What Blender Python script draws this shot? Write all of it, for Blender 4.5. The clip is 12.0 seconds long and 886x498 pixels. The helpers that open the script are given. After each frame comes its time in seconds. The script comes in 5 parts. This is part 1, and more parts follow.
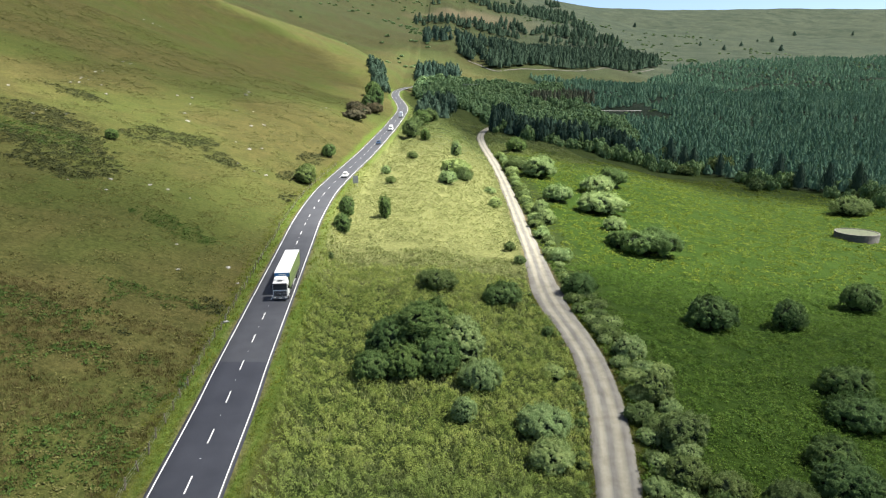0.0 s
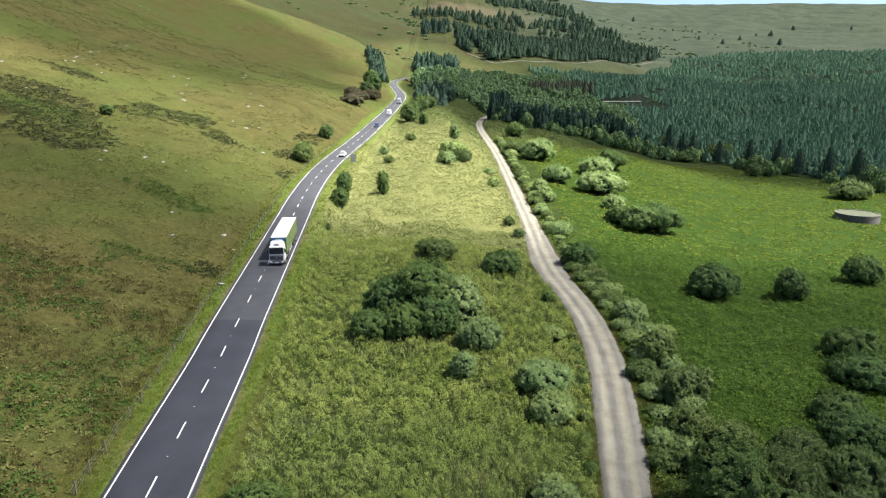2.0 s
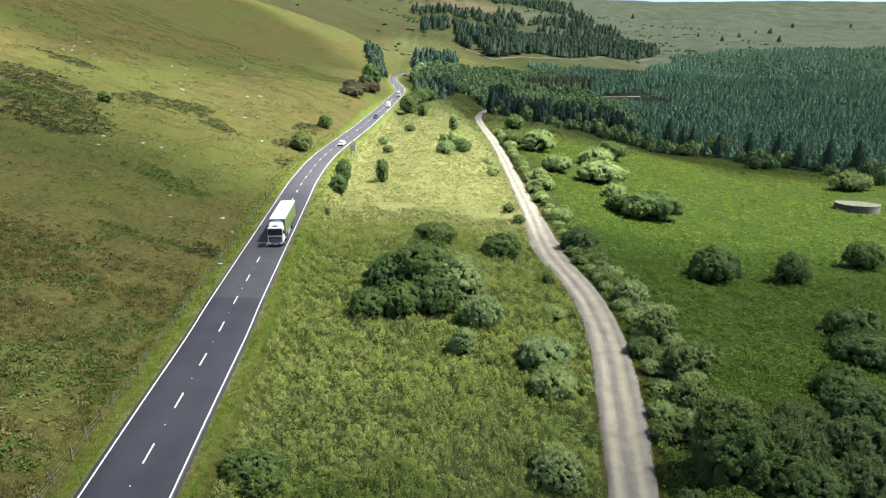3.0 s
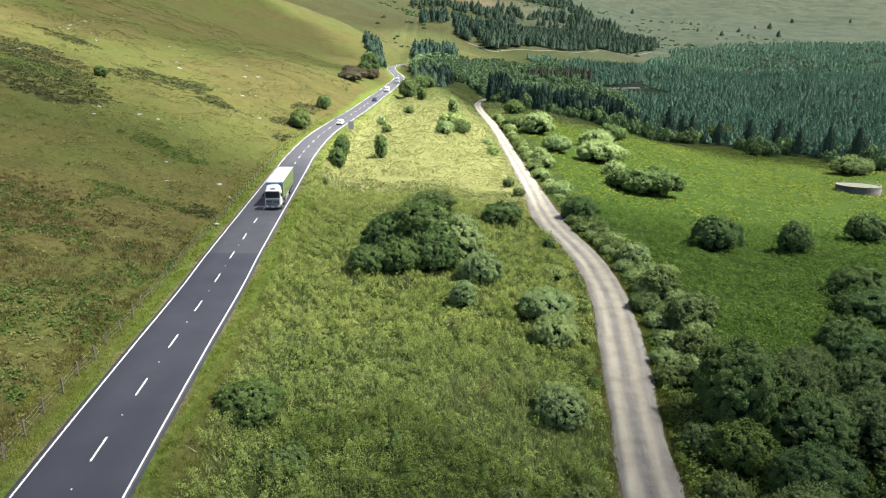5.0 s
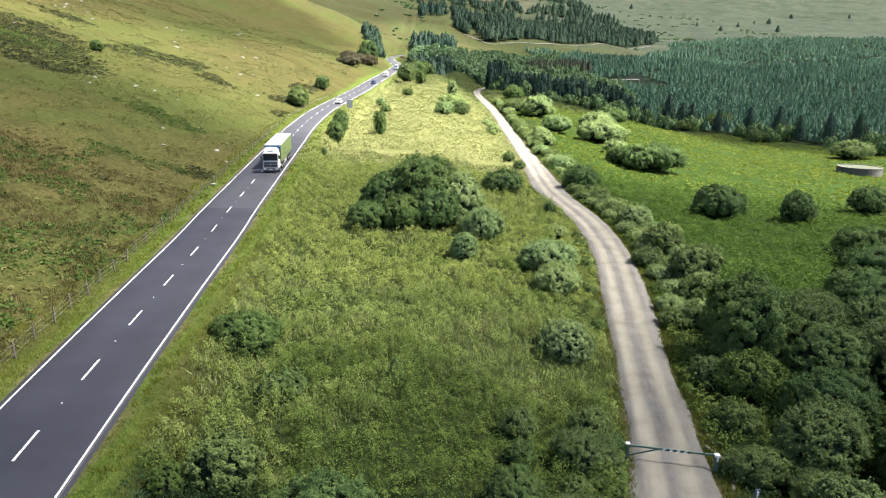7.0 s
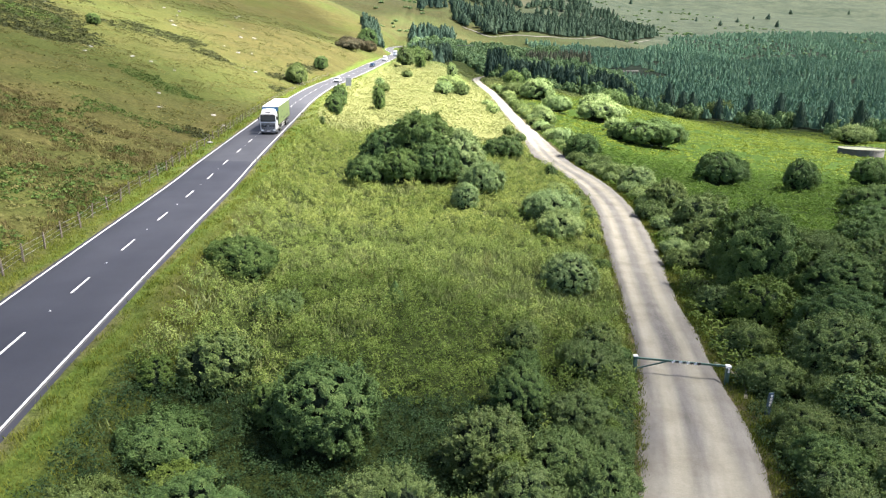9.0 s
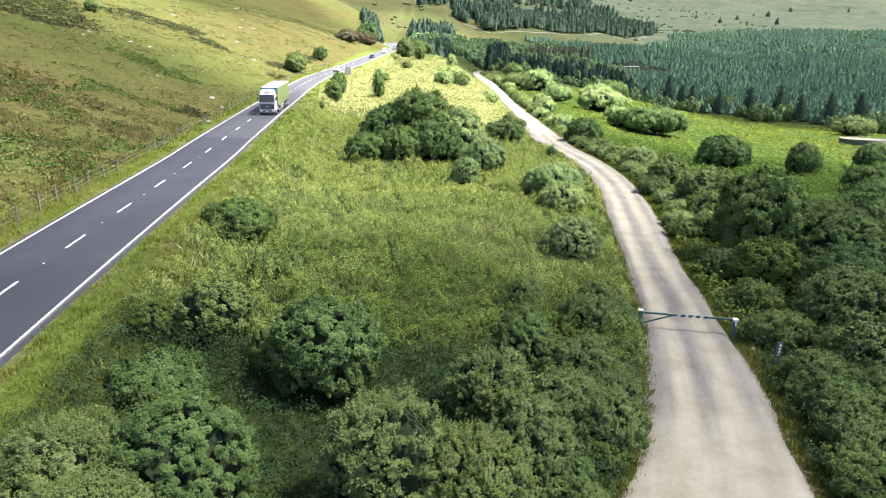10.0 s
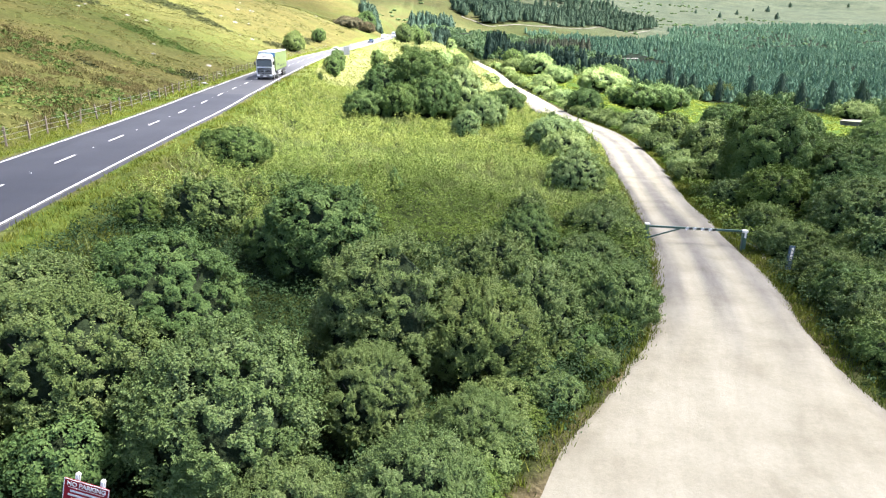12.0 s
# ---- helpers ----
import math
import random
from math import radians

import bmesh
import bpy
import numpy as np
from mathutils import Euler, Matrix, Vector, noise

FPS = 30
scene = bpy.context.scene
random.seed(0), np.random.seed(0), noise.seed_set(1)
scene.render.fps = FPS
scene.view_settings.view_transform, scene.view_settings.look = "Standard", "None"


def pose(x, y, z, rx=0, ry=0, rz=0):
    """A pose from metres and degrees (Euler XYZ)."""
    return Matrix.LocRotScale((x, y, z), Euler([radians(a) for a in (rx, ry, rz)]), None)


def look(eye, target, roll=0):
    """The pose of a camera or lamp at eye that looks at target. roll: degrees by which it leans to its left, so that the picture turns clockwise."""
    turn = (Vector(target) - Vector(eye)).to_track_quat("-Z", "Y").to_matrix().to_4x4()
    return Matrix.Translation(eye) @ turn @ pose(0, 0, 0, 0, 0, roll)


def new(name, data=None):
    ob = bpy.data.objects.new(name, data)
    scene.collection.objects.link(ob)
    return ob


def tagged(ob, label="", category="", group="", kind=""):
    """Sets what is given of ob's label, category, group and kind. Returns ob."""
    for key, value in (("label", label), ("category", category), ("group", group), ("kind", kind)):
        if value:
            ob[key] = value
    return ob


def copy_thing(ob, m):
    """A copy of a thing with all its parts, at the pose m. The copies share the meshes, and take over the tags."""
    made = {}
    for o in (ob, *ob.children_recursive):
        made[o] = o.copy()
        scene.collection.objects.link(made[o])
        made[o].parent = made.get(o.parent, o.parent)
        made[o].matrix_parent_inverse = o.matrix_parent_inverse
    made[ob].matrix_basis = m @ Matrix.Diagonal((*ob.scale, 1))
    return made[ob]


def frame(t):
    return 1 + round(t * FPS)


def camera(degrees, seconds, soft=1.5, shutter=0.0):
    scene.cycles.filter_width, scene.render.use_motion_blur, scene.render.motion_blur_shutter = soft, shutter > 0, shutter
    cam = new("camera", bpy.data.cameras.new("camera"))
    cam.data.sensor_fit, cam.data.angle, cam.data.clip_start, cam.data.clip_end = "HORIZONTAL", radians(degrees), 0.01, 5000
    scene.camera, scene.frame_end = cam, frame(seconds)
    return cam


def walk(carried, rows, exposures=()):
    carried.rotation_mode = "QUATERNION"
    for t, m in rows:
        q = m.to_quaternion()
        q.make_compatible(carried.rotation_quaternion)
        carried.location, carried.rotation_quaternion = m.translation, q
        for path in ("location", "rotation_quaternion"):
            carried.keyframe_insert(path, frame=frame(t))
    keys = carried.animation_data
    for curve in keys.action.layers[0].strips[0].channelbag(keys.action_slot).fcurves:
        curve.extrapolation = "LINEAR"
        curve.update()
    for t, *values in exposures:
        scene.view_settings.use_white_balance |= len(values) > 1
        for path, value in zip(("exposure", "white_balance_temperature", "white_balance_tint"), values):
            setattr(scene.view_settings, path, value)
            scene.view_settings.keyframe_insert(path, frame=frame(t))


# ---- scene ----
# The camera: a drone that sinks straight down, looking slightly below the level.
cam = camera(68.0, 12.0, soft=1.2)
EYE = 41.0
PATH = [
    (0.0, -0.000, -0.000, 0.000, 0.000, -13.500, -0.000),
    (0.5, -0.038, 0.128, -1.358, -0.037, -13.590, -0.017),
    (1.0, -0.036, 0.155, -2.696, -0.080, -13.671, -0.032),
    (1.5, -0.059, 0.172, -4.042, -0.116, -13.768, -0.055),
    (2.0, -0.091, 0.172, -5.413, -0.151, -13.855, -0.069),
    (2.5, -0.153, 0.117, -6.794, -0.194, -13.942, -0.094),
    (3.0, -0.192, 0.079, -8.183, -0.222, -14.024, -0.126),
    (5.0, -0.345, 0.039, -13.631, -0.317, -14.336, -0.280),
    (5.5, -0.414, -0.011, -14.986, -0.344, -14.415, -0.305),
    (6.0, -0.467, -0.043, -16.318, -0.375, -14.491, -0.341),
    (6.5, -0.534, -0.066, -17.632, -0.409, -14.565, -0.365),
    (7.0, -0.571, -0.079, -18.992, -0.436, -14.639, -0.415),
    (9.0, -0.737, -0.126, -24.408, -0.529, -14.928, -0.593),
    (9.5, -0.822, -0.172, -25.741, -0.560, -15.006, -0.610),
    (10.0, -0.823, -0.114, -27.102, -0.567, -15.077, -0.603),
    (10.5, -0.855, -0.118, -28.458, -0.594, -15.147, -0.606),
    (11.0, -0.860, -0.136, -29.663, -0.608, -15.215, -0.597),
    (11.5, -0.869, -0.181, -30.794, -0.632, -15.287, -0.603),
    (12.0, -0.850, -0.256, -31.906, -0.642, -15.346, -0.640),
]
walk(cam, [(t, pose(x, y, EYE + z, 90 + pitch, roll, yaw)) for t, x, y, z, yaw, pitch, roll in PATH],
     [(0.0, 2.08, 6130, 11), (3.0, 2.26, 6130, 12), (7.0, 2.62, 6150, 15), (9.0, 2.89, 6150, 16), (10.5, 3.14, 6130, 16), (11.0, 3.22, 6130, 16), (12.0, 3.44, 6080, 17)])

# ---- daylight: broken cloud, a high sun behind it ----
SUN_EL, SUN_AZ = 58.0, 98.0        # azimuth clockwise from the view's forward axis (+y)
SUN_DIR = Vector((math.sin(radians(SUN_AZ)) * math.cos(radians(SUN_EL)),
                  math.cos(radians(SUN_AZ)) * math.cos(radians(SUN_EL)), math.sin(radians(SUN_EL))))
world = bpy.data.worlds.new("sky")
scene.world = world
world.use_nodes = True
wn = world.node_tree
sky = wn.nodes.new("ShaderNodeTexSky")
sky.sky_type, sky.sun_disc = "NISHITA", False
sky.sun_elevation, sky.sun_rotation = radians(SUN_EL), radians(SUN_AZ)
sky.air_density, sky.dust_density, sky.ozone_density = 0.7, 1.0, 1.0
wn.links.new(sky.outputs["Color"], wn.nodes["Background"].inputs["Color"])
wn.nodes["Background"].inputs["Strength"].default_value = 0.05
sun = new("sun", bpy.data.lights.new("sun", "SUN"))
sun.data.energy, sun.data.angle, sun.data.color = 5.0, radians(4.5), (1.0, 0.93, 0.79)
sun.matrix_world = look(SUN_DIR * 900, (0, 0, 0))


# ---- materials ----
def material(name, rough=0.8, spec=0.3):
    m = bpy.data.materials.new(name)
    m.use_nodes = True
    b = m.node_tree.nodes["Principled BSDF"]
    b.inputs["Roughness"].default_value = rough
    b.inputs["Specular IOR Level"].default_value = spec
    return m, m.node_tree, b


def noise_node(nt, scale, detail=4.0, rough=0.6, kind="Object"):
    co = nt.nodes.new("ShaderNodeTexCoord")
    n = nt.nodes.new("ShaderNodeTexNoise")
    n.inputs["Scale"].default_value, n.inputs["Detail"].default_value, n.inputs["Roughness"].default_value = scale, detail, rough
    nt.links.new(co.outputs[kind], n.inputs["Vector"])
    return n.outputs["Fac"]


def ramp(nt, fac, stops):
    r = nt.nodes.new("ShaderNodeValToRGB")
    for i, (p, c) in enumerate(stops):
        e = r.color_ramp.elements[i] if i < 2 else r.color_ramp.elements.new(p)
        e.position, e.color = p, (*c, 1)
    nt.links.new(fac, r.inputs["Fac"])
    return r.outputs["Color"]


def mix(nt, fac, a, b, blend="MIX"):
    m = nt.nodes.new("ShaderNodeMix")
    m.data_type, m.blend_type = "RGBA", blend
    for s, v in ((m.inputs["Factor"], fac), (m.inputs["A"], a), (m.inputs["B"], b)):
        if isinstance(v, bpy.types.NodeSocket):
            nt.links.new(v, s)
        elif isinstance(v, tuple):
            s.default_value = (*v, 1)
        else:
            s.default_value = v
    return m.outputs["Result"]


def attribute(nt, name):
    a = nt.nodes.new("ShaderNodeAttribute")
    a.attribute_name = name
    return a.outputs["Fac"]


def bump(nt, b, height, strength, distance):
    n = nt.nodes.new("ShaderNodeBump")
    n.inputs["Strength"].default_value, n.inputs["Distance"].default_value = strength, distance
    nt.links.new(height, n.inputs["Height"])
    nt.links.new(n.outputs["Normal"], b.inputs["Normal"])


def foliage(name, dark, mid, light, patch=0.35, through_light=0.35, rough=0.55, even=1.0):
    """Leaves: per-leaf and per-clump colour, with light shining through."""
    narrow = [tuple(m + (e - m) * even for e, m in zip(end, mid)) for end in (dark, light)]
    m, nt, b = material(name, rough, 0.07)
    geo = nt.nodes.new("ShaderNodeNewGeometry")
    info = nt.nodes.new("ShaderNodeObjectInfo")
    leaf = ramp(nt, geo.outputs["Random Per Island"], [(0.05, narrow[0]), (1.0, narrow[1]), (0.6, mid)])
    clump = ramp(nt, noise_node(nt, patch, 3.0), [(0.32, dark), (0.68, light), (0.5, mid)])
    col = mix(nt, 0.5, leaf, clump)
    tint = ramp(nt, info.outputs["Random"], [(0.0, (0.86, 0.92, 0.94)), (1.0, (1.08, 1.05, 0.92)), (0.5, (1.0, 1.0, 1.0))])
    col = mix(nt, 1.0, col, tint, "MULTIPLY")
    nt.links.new(col, b.inputs["Base Color"])
    tr = nt.nodes.new("ShaderNodeBsdfTranslucent")
    nt.links.new(mix(nt, 1.0, col, (1.1, 1.2, 0.72), "MULTIPLY"), tr.inputs["Color"])
    ms = nt.nodes.new("ShaderNodeMixShader")
    ms.inputs[0].default_value = through_light
    nt.links.new(b.outputs[0], ms.inputs[1])
    nt.links.new(tr.outputs[0], ms.inputs[2])
    nt.links.new(ms.outputs[0], nt.nodes["Material Output"].inputs["Surface"])
    return m


LEAF = {
    "willow": foliage("willow_leaves", (0.05086, 0.0803, 0.0237), (0.1029, 0.1469, 0.04593), (0.2034, 0.2492, 0.1028), 3.0, 0.1, 0.5, 0.75),
    "dark": foliage("dark_leaves", (0.03672, 0.06669, 0.0203), (0.07947, 0.1309, 0.03968), (0.159, 0.2196, 0.06967), 3.0, 0.1, 0.5, 0.5),
    "lime": foliage("lime_leaves", (0.04959, 0.08046, 0.01512), (0.0945, 0.1395, 0.02799), (0.153, 0.1998, 0.06417), 3.0, 0.1, 0.55, 0.62),
    "brown": foliage("bronze_scrub_leaves", (0.045, 0.043, 0.024), (0.085, 0.075, 0.043), (0.14, 0.118, 0.072), 3.0, 0.1, 0.6, 0.5),
    "sage": foliage("sage_green_leaves", (0.05302, 0.08535, 0.02441), (0.1079, 0.1563, 0.04734), (0.1976, 0.2519, 0.09616), 3.0, 0.1, 0.5, 0.75),
    "grey": foliage("grey_green_leaves", (0.1011, 0.1507, 0.05451), (0.1966, 0.2656, 0.09763), (0.3645, 0.4301, 0.1748), 3.0, 0.1, 0.55, 0.62),
}
BRAMBLE = foliage("bramble_leaves", (0.04638, 0.07729, 0.01539), (0.09277, 0.1391, 0.02798), (0.1701, 0.2163, 0.05247), .5, 0.1, 0.5, .6)
# Much darker bramble leaf: shade low among the near bushes, put into colour.
SHADED_BRAMBLE = foliage("shaded_bramble_leaves", (0.009936, 0.02318, 0.00759), (0.0265, 0.05134, 0.01794), (0.0621, 0.101, 0.03795), 1.2, 0.1)
DOCK = foliage("rusty_dock_leaves", (0.06, 0.04, 0.018), (0.135, 0.085, 0.035), (0.2, 0.15, 0.06), 0.6, 0.1, 0.55, 0.7)
PALE_GRASS = foliage("pale_meadow_blades", (0.0861, 0.109, 0.0326), (0.169, 0.203, 0.0725), (0.282, 0.297, 0.134), 0.9, 0.1, 0.55, 0.75)
HERB = foliage("herb_leaves", (0.1247, 0.1696, 0.0375), (0.2114, 0.2597, 0.0625), (0.3265, 0.3498, 0.1063), 0.35, 0.12, 0.55, 0.5)
FAR_MEADOW = foliage("far_meadow_leaves", (0.12, 0.138, 0.046), (0.18, 0.196, 0.072), (0.25, 0.256, 0.108), 0.1, 0.1, .55, .45)
FAR_ROUGH = foliage("rough_grass_leaves", (0.06, 0.085, 0.026), (0.115, 0.14, 0.045), (0.18, 0.2, 0.075), 0.06, 0.1, .55, .5)
FIELD_HERB = foliage("rich_grass_leaves", (0.02945, 0.06234, 0.007706), (0.07355, 0.1269, 0.01666), (0.1466, 0.1971, 0.03351), 0.5, 0.1)
FAR_FIELD = foliage("far_field_leaves", (0.05257, 0.08301, 0.009974), (0.08928, 0.1243, 0.0157), (0.1577, 0.177, 0.02704), 0.2, 0.1)
HEATHER = foliage("heather_and_bracken", (0.01618, 0.02089, 0.0077), (0.03013, 0.03596, 0.01316), (0.05382, 0.05859, 0.02317), 0.2, 0.1)
MOOR_STRAW = foliage("moor_straw_blades", (0.03256, 0.03256, 0.009856), (0.07489, 0.06382, 0.02534), (0.1563, 0.127, 0.05984), 0.3, 0.12, 0.55, 0.8)
HILL_GRASS = foliage("moor_grass_blades", (0.0558, 0.0594, 0.0171), (0.1008, 0.1008, 0.0324), (0.153, 0.1422, 0.0522), 0.25, 0.1, 0.55, 0.5)
VERGE_GRASS = foliage("verge_grass_blades", (0.04768, 0.07267, 0.008075), (0.1023, 0.1252, 0.01615), (0.1734, 0.1736, 0.03553), 0.2, 0.1)
# Darker copy of the conifer needles: the woods' shade is put into colour.
SHADED_CONIFER = foliage("shaded_spruce_needles", (0.02024, 0.04216, 0.02907), (0.03608, 0.06352, 0.04412), (0.06168, 0.0936, 0.06451), 0.05, 0.1, 0.8)
# Spruce blue-green, pushed bluer so that distance haze lies in the needle colour.
HAZY_CONIFER = foliage("hazy_conifer_needles", (0.03611, 0.08136, 0.05034), (0.0786, 0.1481, 0.0944), (0.1434, 0.2242, 0.1342), 0.045, 0.1, 0.8, 0.6)
BROADLEAF = foliage("far_broadleaf", (0.0437, 0.0832, 0.037), (0.0874, 0.146, 0.0606), (0.161, 0.224, 0.0947), 0.11, 0.1)
BILBERRY = foliage("bilberry_leaves", (0.0221, 0.04207, 0.00824), (0.04413, 0.07823, 0.01536), (0.07684, 0.1189, 0.02816), 0.2, 0.1)
LARCH = foliage("reddish_larch", (0.0527, 0.0589, 0.0434), (0.0806, 0.0899, 0.062), (0.112, 0.124, 0.0837), 0.13, 0.1, 0.8)

BARK, nt, b = material("bark", 0.9, 0.2)
nt.links.new(ramp(nt, noise_node(nt, 6, 6), [(0.3, (0.035, 0.03, 0.023)), (0.7, (0.11, 0.095, 0.08))]), b.inputs["Base Color"])
bump(nt, b, noise_node(nt, 18, 5), 0.6, 0.03)

# Near-black crown core: the shade between leaf clumps is put into its colour.
CORE_SHADE, nt, b = material("crown_core_shade", 0.95, 0.1)
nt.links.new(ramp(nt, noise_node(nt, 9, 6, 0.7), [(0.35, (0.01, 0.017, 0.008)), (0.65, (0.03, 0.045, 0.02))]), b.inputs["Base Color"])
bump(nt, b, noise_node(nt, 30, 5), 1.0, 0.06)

GROUND, nt, b = material("grassland", 0.95, 0.03)
n_big, n_mid, n_small, n_fine = (noise_node(nt, s, d, r) for s, d, r in ((0.018, 4, 0.6), (0.16, 5, 0.65), (1.3, 4, 0.6), (7.0, 3, 0.6)))
moor = mix(nt, 0.5, ramp(nt, n_mid, [(0.28, (0.0271, 0.0357, 0.0103)), (0.75, (0.137, 0.12, 0.0432)), (0.5, (0.0758, 0.0765, 0.0233))]),
           ramp(nt, n_small, [(0.3, (0.0258, 0.0317, 0.0114)), (0.72, (0.144, 0.126, 0.0493))]))
moor = mix(nt, ramp(nt, n_big, [(0.42, (0, 0, 0)), (0.62, (0.7, 0.7, 0.7))]), moor, ramp(nt, n_small, [(0.3, (0.0387, 0.0598, 0.0141)), (0.7, (0.0946, 0.123, 0.0299))]))
# Meadow ground is darkened to paint shade into the gaps between herbs.
meadow = mix(nt, 0.5, ramp(nt, n_mid, [(0.3, (0.025, 0.04, 0.011)), (0.72, (0.065, 0.09, 0.027))]),
             ramp(nt, n_small, [(0.35, (0.012, 0.021, 0.006)), (0.7, (0.05, 0.073, 0.02))]))
# Field ground likewise carries painted shade between its tussocks.
rich = mix(nt, 0.5, ramp(nt, n_mid, [(0.3, (0.014, 0.034, 0.005)), (0.72, (0.05, 0.088, 0.014))]),
           ramp(nt, n_small, [(0.3, (0.012, 0.03, 0.005)), (0.7, (0.045, 0.08, 0.013))]))
col = mix(nt, attribute(nt, "meadow"), moor, meadow)
col = mix(nt, attribute(nt, "rich"), col, rich)
col = mix(nt, attribute(nt, "verge"), col, ramp(nt, n_small, [(0.3, (0.06, 0.105, 0.017)), (0.7, (0.122, 0.17, 0.034))]))
col = mix(nt, attribute(nt, "earth"), col, ramp(nt, n_small, [(0.3, (0.13, 0.10, 0.06)), (0.7, (0.24, 0.19, 0.12))]))
# Pale straw tone that also paints in the brightness of the sunlit band.
col = mix(nt, attribute(nt, "straw"), col, ramp(nt, n_small, [(0.3, (0.15, 0.165, 0.06)), (0.7, (0.26, 0.27, 0.11))]))
# Greyer, bluer ground for the far hills: distance haze painted in.
hill_haze = mix(nt, 0.4, ramp(nt, n_big, [(0.36, (0.04, 0.066, 0.046)), (0.66, (0.102, 0.124, 0.087))]), ramp(nt, noise_node(nt, 0.05, 6, 0.75), [(0.36, (0.034, 0.054, 0.042)), (0.64, (0.125, 0.137, 0.1))]))
col = mix(nt, attribute(nt, "hill_haze"), col, hill_haze)
# Plantation floor coloured near black: painted shade in the gaps between trees.
col = mix(nt, attribute(nt, "wood_shade"), col, ramp(nt, n_small, [(0.3, (0.012, 0.02, 0.013)), (0.7, (0.03, 0.045, 0.03))]))
col = mix(nt, 1.0, col, ramp(nt, n_fine, [(0.25, (0.34, 0.35, 0.34)), (0.75, (0.87, 0.84, 0.82))]), "MULTIPLY")
nt.links.new(col, b.inputs["Base Color"])
bump(nt, b, n_small, 0.8, 0.5)

ASPHALT, nt, b = material("asphalt", 0.82, 0.35)
fine, worn = noise_node(nt, 14, 6, 0.7), noise_node(nt, 0.22, 5, 0.6)
base = ramp(nt, worn, [(0.3, (0.023, 0.0265, 0.038)), (0.7, (0.038, 0.042, 0.056))])
place = nt.nodes.new("ShaderNodeSeparateXYZ")
nt.links.new(nt.nodes.new("ShaderNodeTexCoord").outputs["Object"], place.inputs[0])
joint = nt.nodes.new("ShaderNodeMath")
joint.operation, joint.inputs[1].default_value = "GREATER_THAN", 81.8
nt.links.new(place.outputs["Y"], joint.inputs[0])
base = mix(nt, joint.outputs[0], base, ramp(nt, worn, [(0.3, (0.04, 0.043, 0.053)), (0.7, (0.064, 0.068, 0.079))]))
nt.links.new(mix(nt, 1.0, base, ramp(nt, fine, [(0.2, (0.5, 0.5, 0.5)), (0.8, (0.72, 0.72, 0.72))]), "MULTIPLY"), b.inputs["Base Color"])
bump(nt, b, fine, 0.3, 0.01)

PAINT, nt, b = material("road_paint", 0.6, 0.3)
nt.links.new(ramp(nt, noise_node(nt, 3.0, 6, 0.7), [(0.25, (0.36, 0.36, 0.345)), (0.5, (0.58, 0.58, 0.565))]), b.inputs["Base Color"])

GRAVEL, nt, b = material("pale_gravel", 0.92, 0.15)
stones = noise_node(nt, 9, 6, 0.75)
comb = nt.nodes.new("ShaderNodeCombineXYZ")
nt.links.new(attribute(nt, "sideways"), comb.inputs[0])
nt.links.new(attribute(nt, "along"), comb.inputs[1])
streak = nt.nodes.new("ShaderNodeTexNoise")
streak.inputs["Scale"].default_value, streak.inputs["Detail"].default_value, streak.inputs["Roughness"].default_value = 1.1, 5, 0.65
nt.links.new(comb.outputs[0], streak.inputs["Vector"])
patchy = streak.outputs["Fac"]
lane = attribute(nt, "lane")
gcol = mix(nt, lane, ramp(nt, patchy, [(0.3, (0.15, 0.145, 0.134)), (0.7, (0.24, 0.23, 0.205))]),
           ramp(nt, patchy, [(0.3, (0.272, 0.258, 0.203)), (0.7, (0.35, 0.333, 0.268))]))
gcol = mix(nt, 1.0, gcol, ramp(nt, noise_node(nt, 0.45, 5, 0.65), [(0.34, (0.8, 0.785, 0.76)), (0.58, (1.0, 1.0, 1.0))]), "MULTIPLY")
gcol = mix(nt, attribute(nt, "stain"), gcol, ramp(nt, stones, [(0.35, (0.05, 0.048, 0.046)), (0.65, (0.15, 0.145, 0.14))]))
nt.links.new(mix(nt, 1.0, gcol, ramp(nt, stones, [(0.25, (0.55, 0.55, 0.545)), (0.75, (0.7, 0.7, 0.7))]), "MULTIPLY"), b.inputs["Base Color"])
bump(nt, b, stones, 0.5, 0.04)


def plain(name, color, rough=0.6, metal=0.0, spec=0.4, grain=8.0, amount=0.18):
    m, nt, b = material(name, rough, spec)
    lo, hi = tuple(c * (1 - amount) for c in color), tuple(min(1, c * (1 + amount)) for c in color)
    nt.links.new(ramp(nt, noise_node(nt, grain, 5, 0.65), [(0.3, lo), (0.7, hi)]), b.inputs["Base Color"])
    b.inputs["Metallic"].default_value = metal
    return m


WHITE, BLACK = plain("white_paint", (0.6, 0.6, 0.585), 0.35), plain("black_plastic", (0.02, 0.02, 0.022), 0.5)
GREEN_SHEET = plain("green_curtain_sheet", (0.13, 0.175, 0.06), 0.5, grain=1.5)
BLUE_PANEL, RUBBER = plain("blue_panel", (0.04, 0.14, 0.30), 0.4), plain("tyre_rubber", (0.025, 0.025, 0.025), 0.85)
STEEL, GLASS_DARK = plain("grey_steel", (0.35, 0.36, 0.37), 0.4, 0.9), plain("dark_window_glass", (0.02, 0.025, 0.03), 0.06, 0, 0.6, 2, 0.05)
TIMBER = plain("weathered_timber", (0.12, 0.1, 0.078), 0.9, grain=12, amount=0.35)
GREEN_METAL, STONE = plain("dark_green_painted_steel", (0.05, 0.10, 0.075), 0.45), plain("pale_rock", (0.21, 0.207, 0.19), 0.95, grain=4, amount=0.35)
CONCRETE = plain("weathered_concrete", (0.085, 0.082, 0.074), 0.95, grain=1.5, amount=0.3)
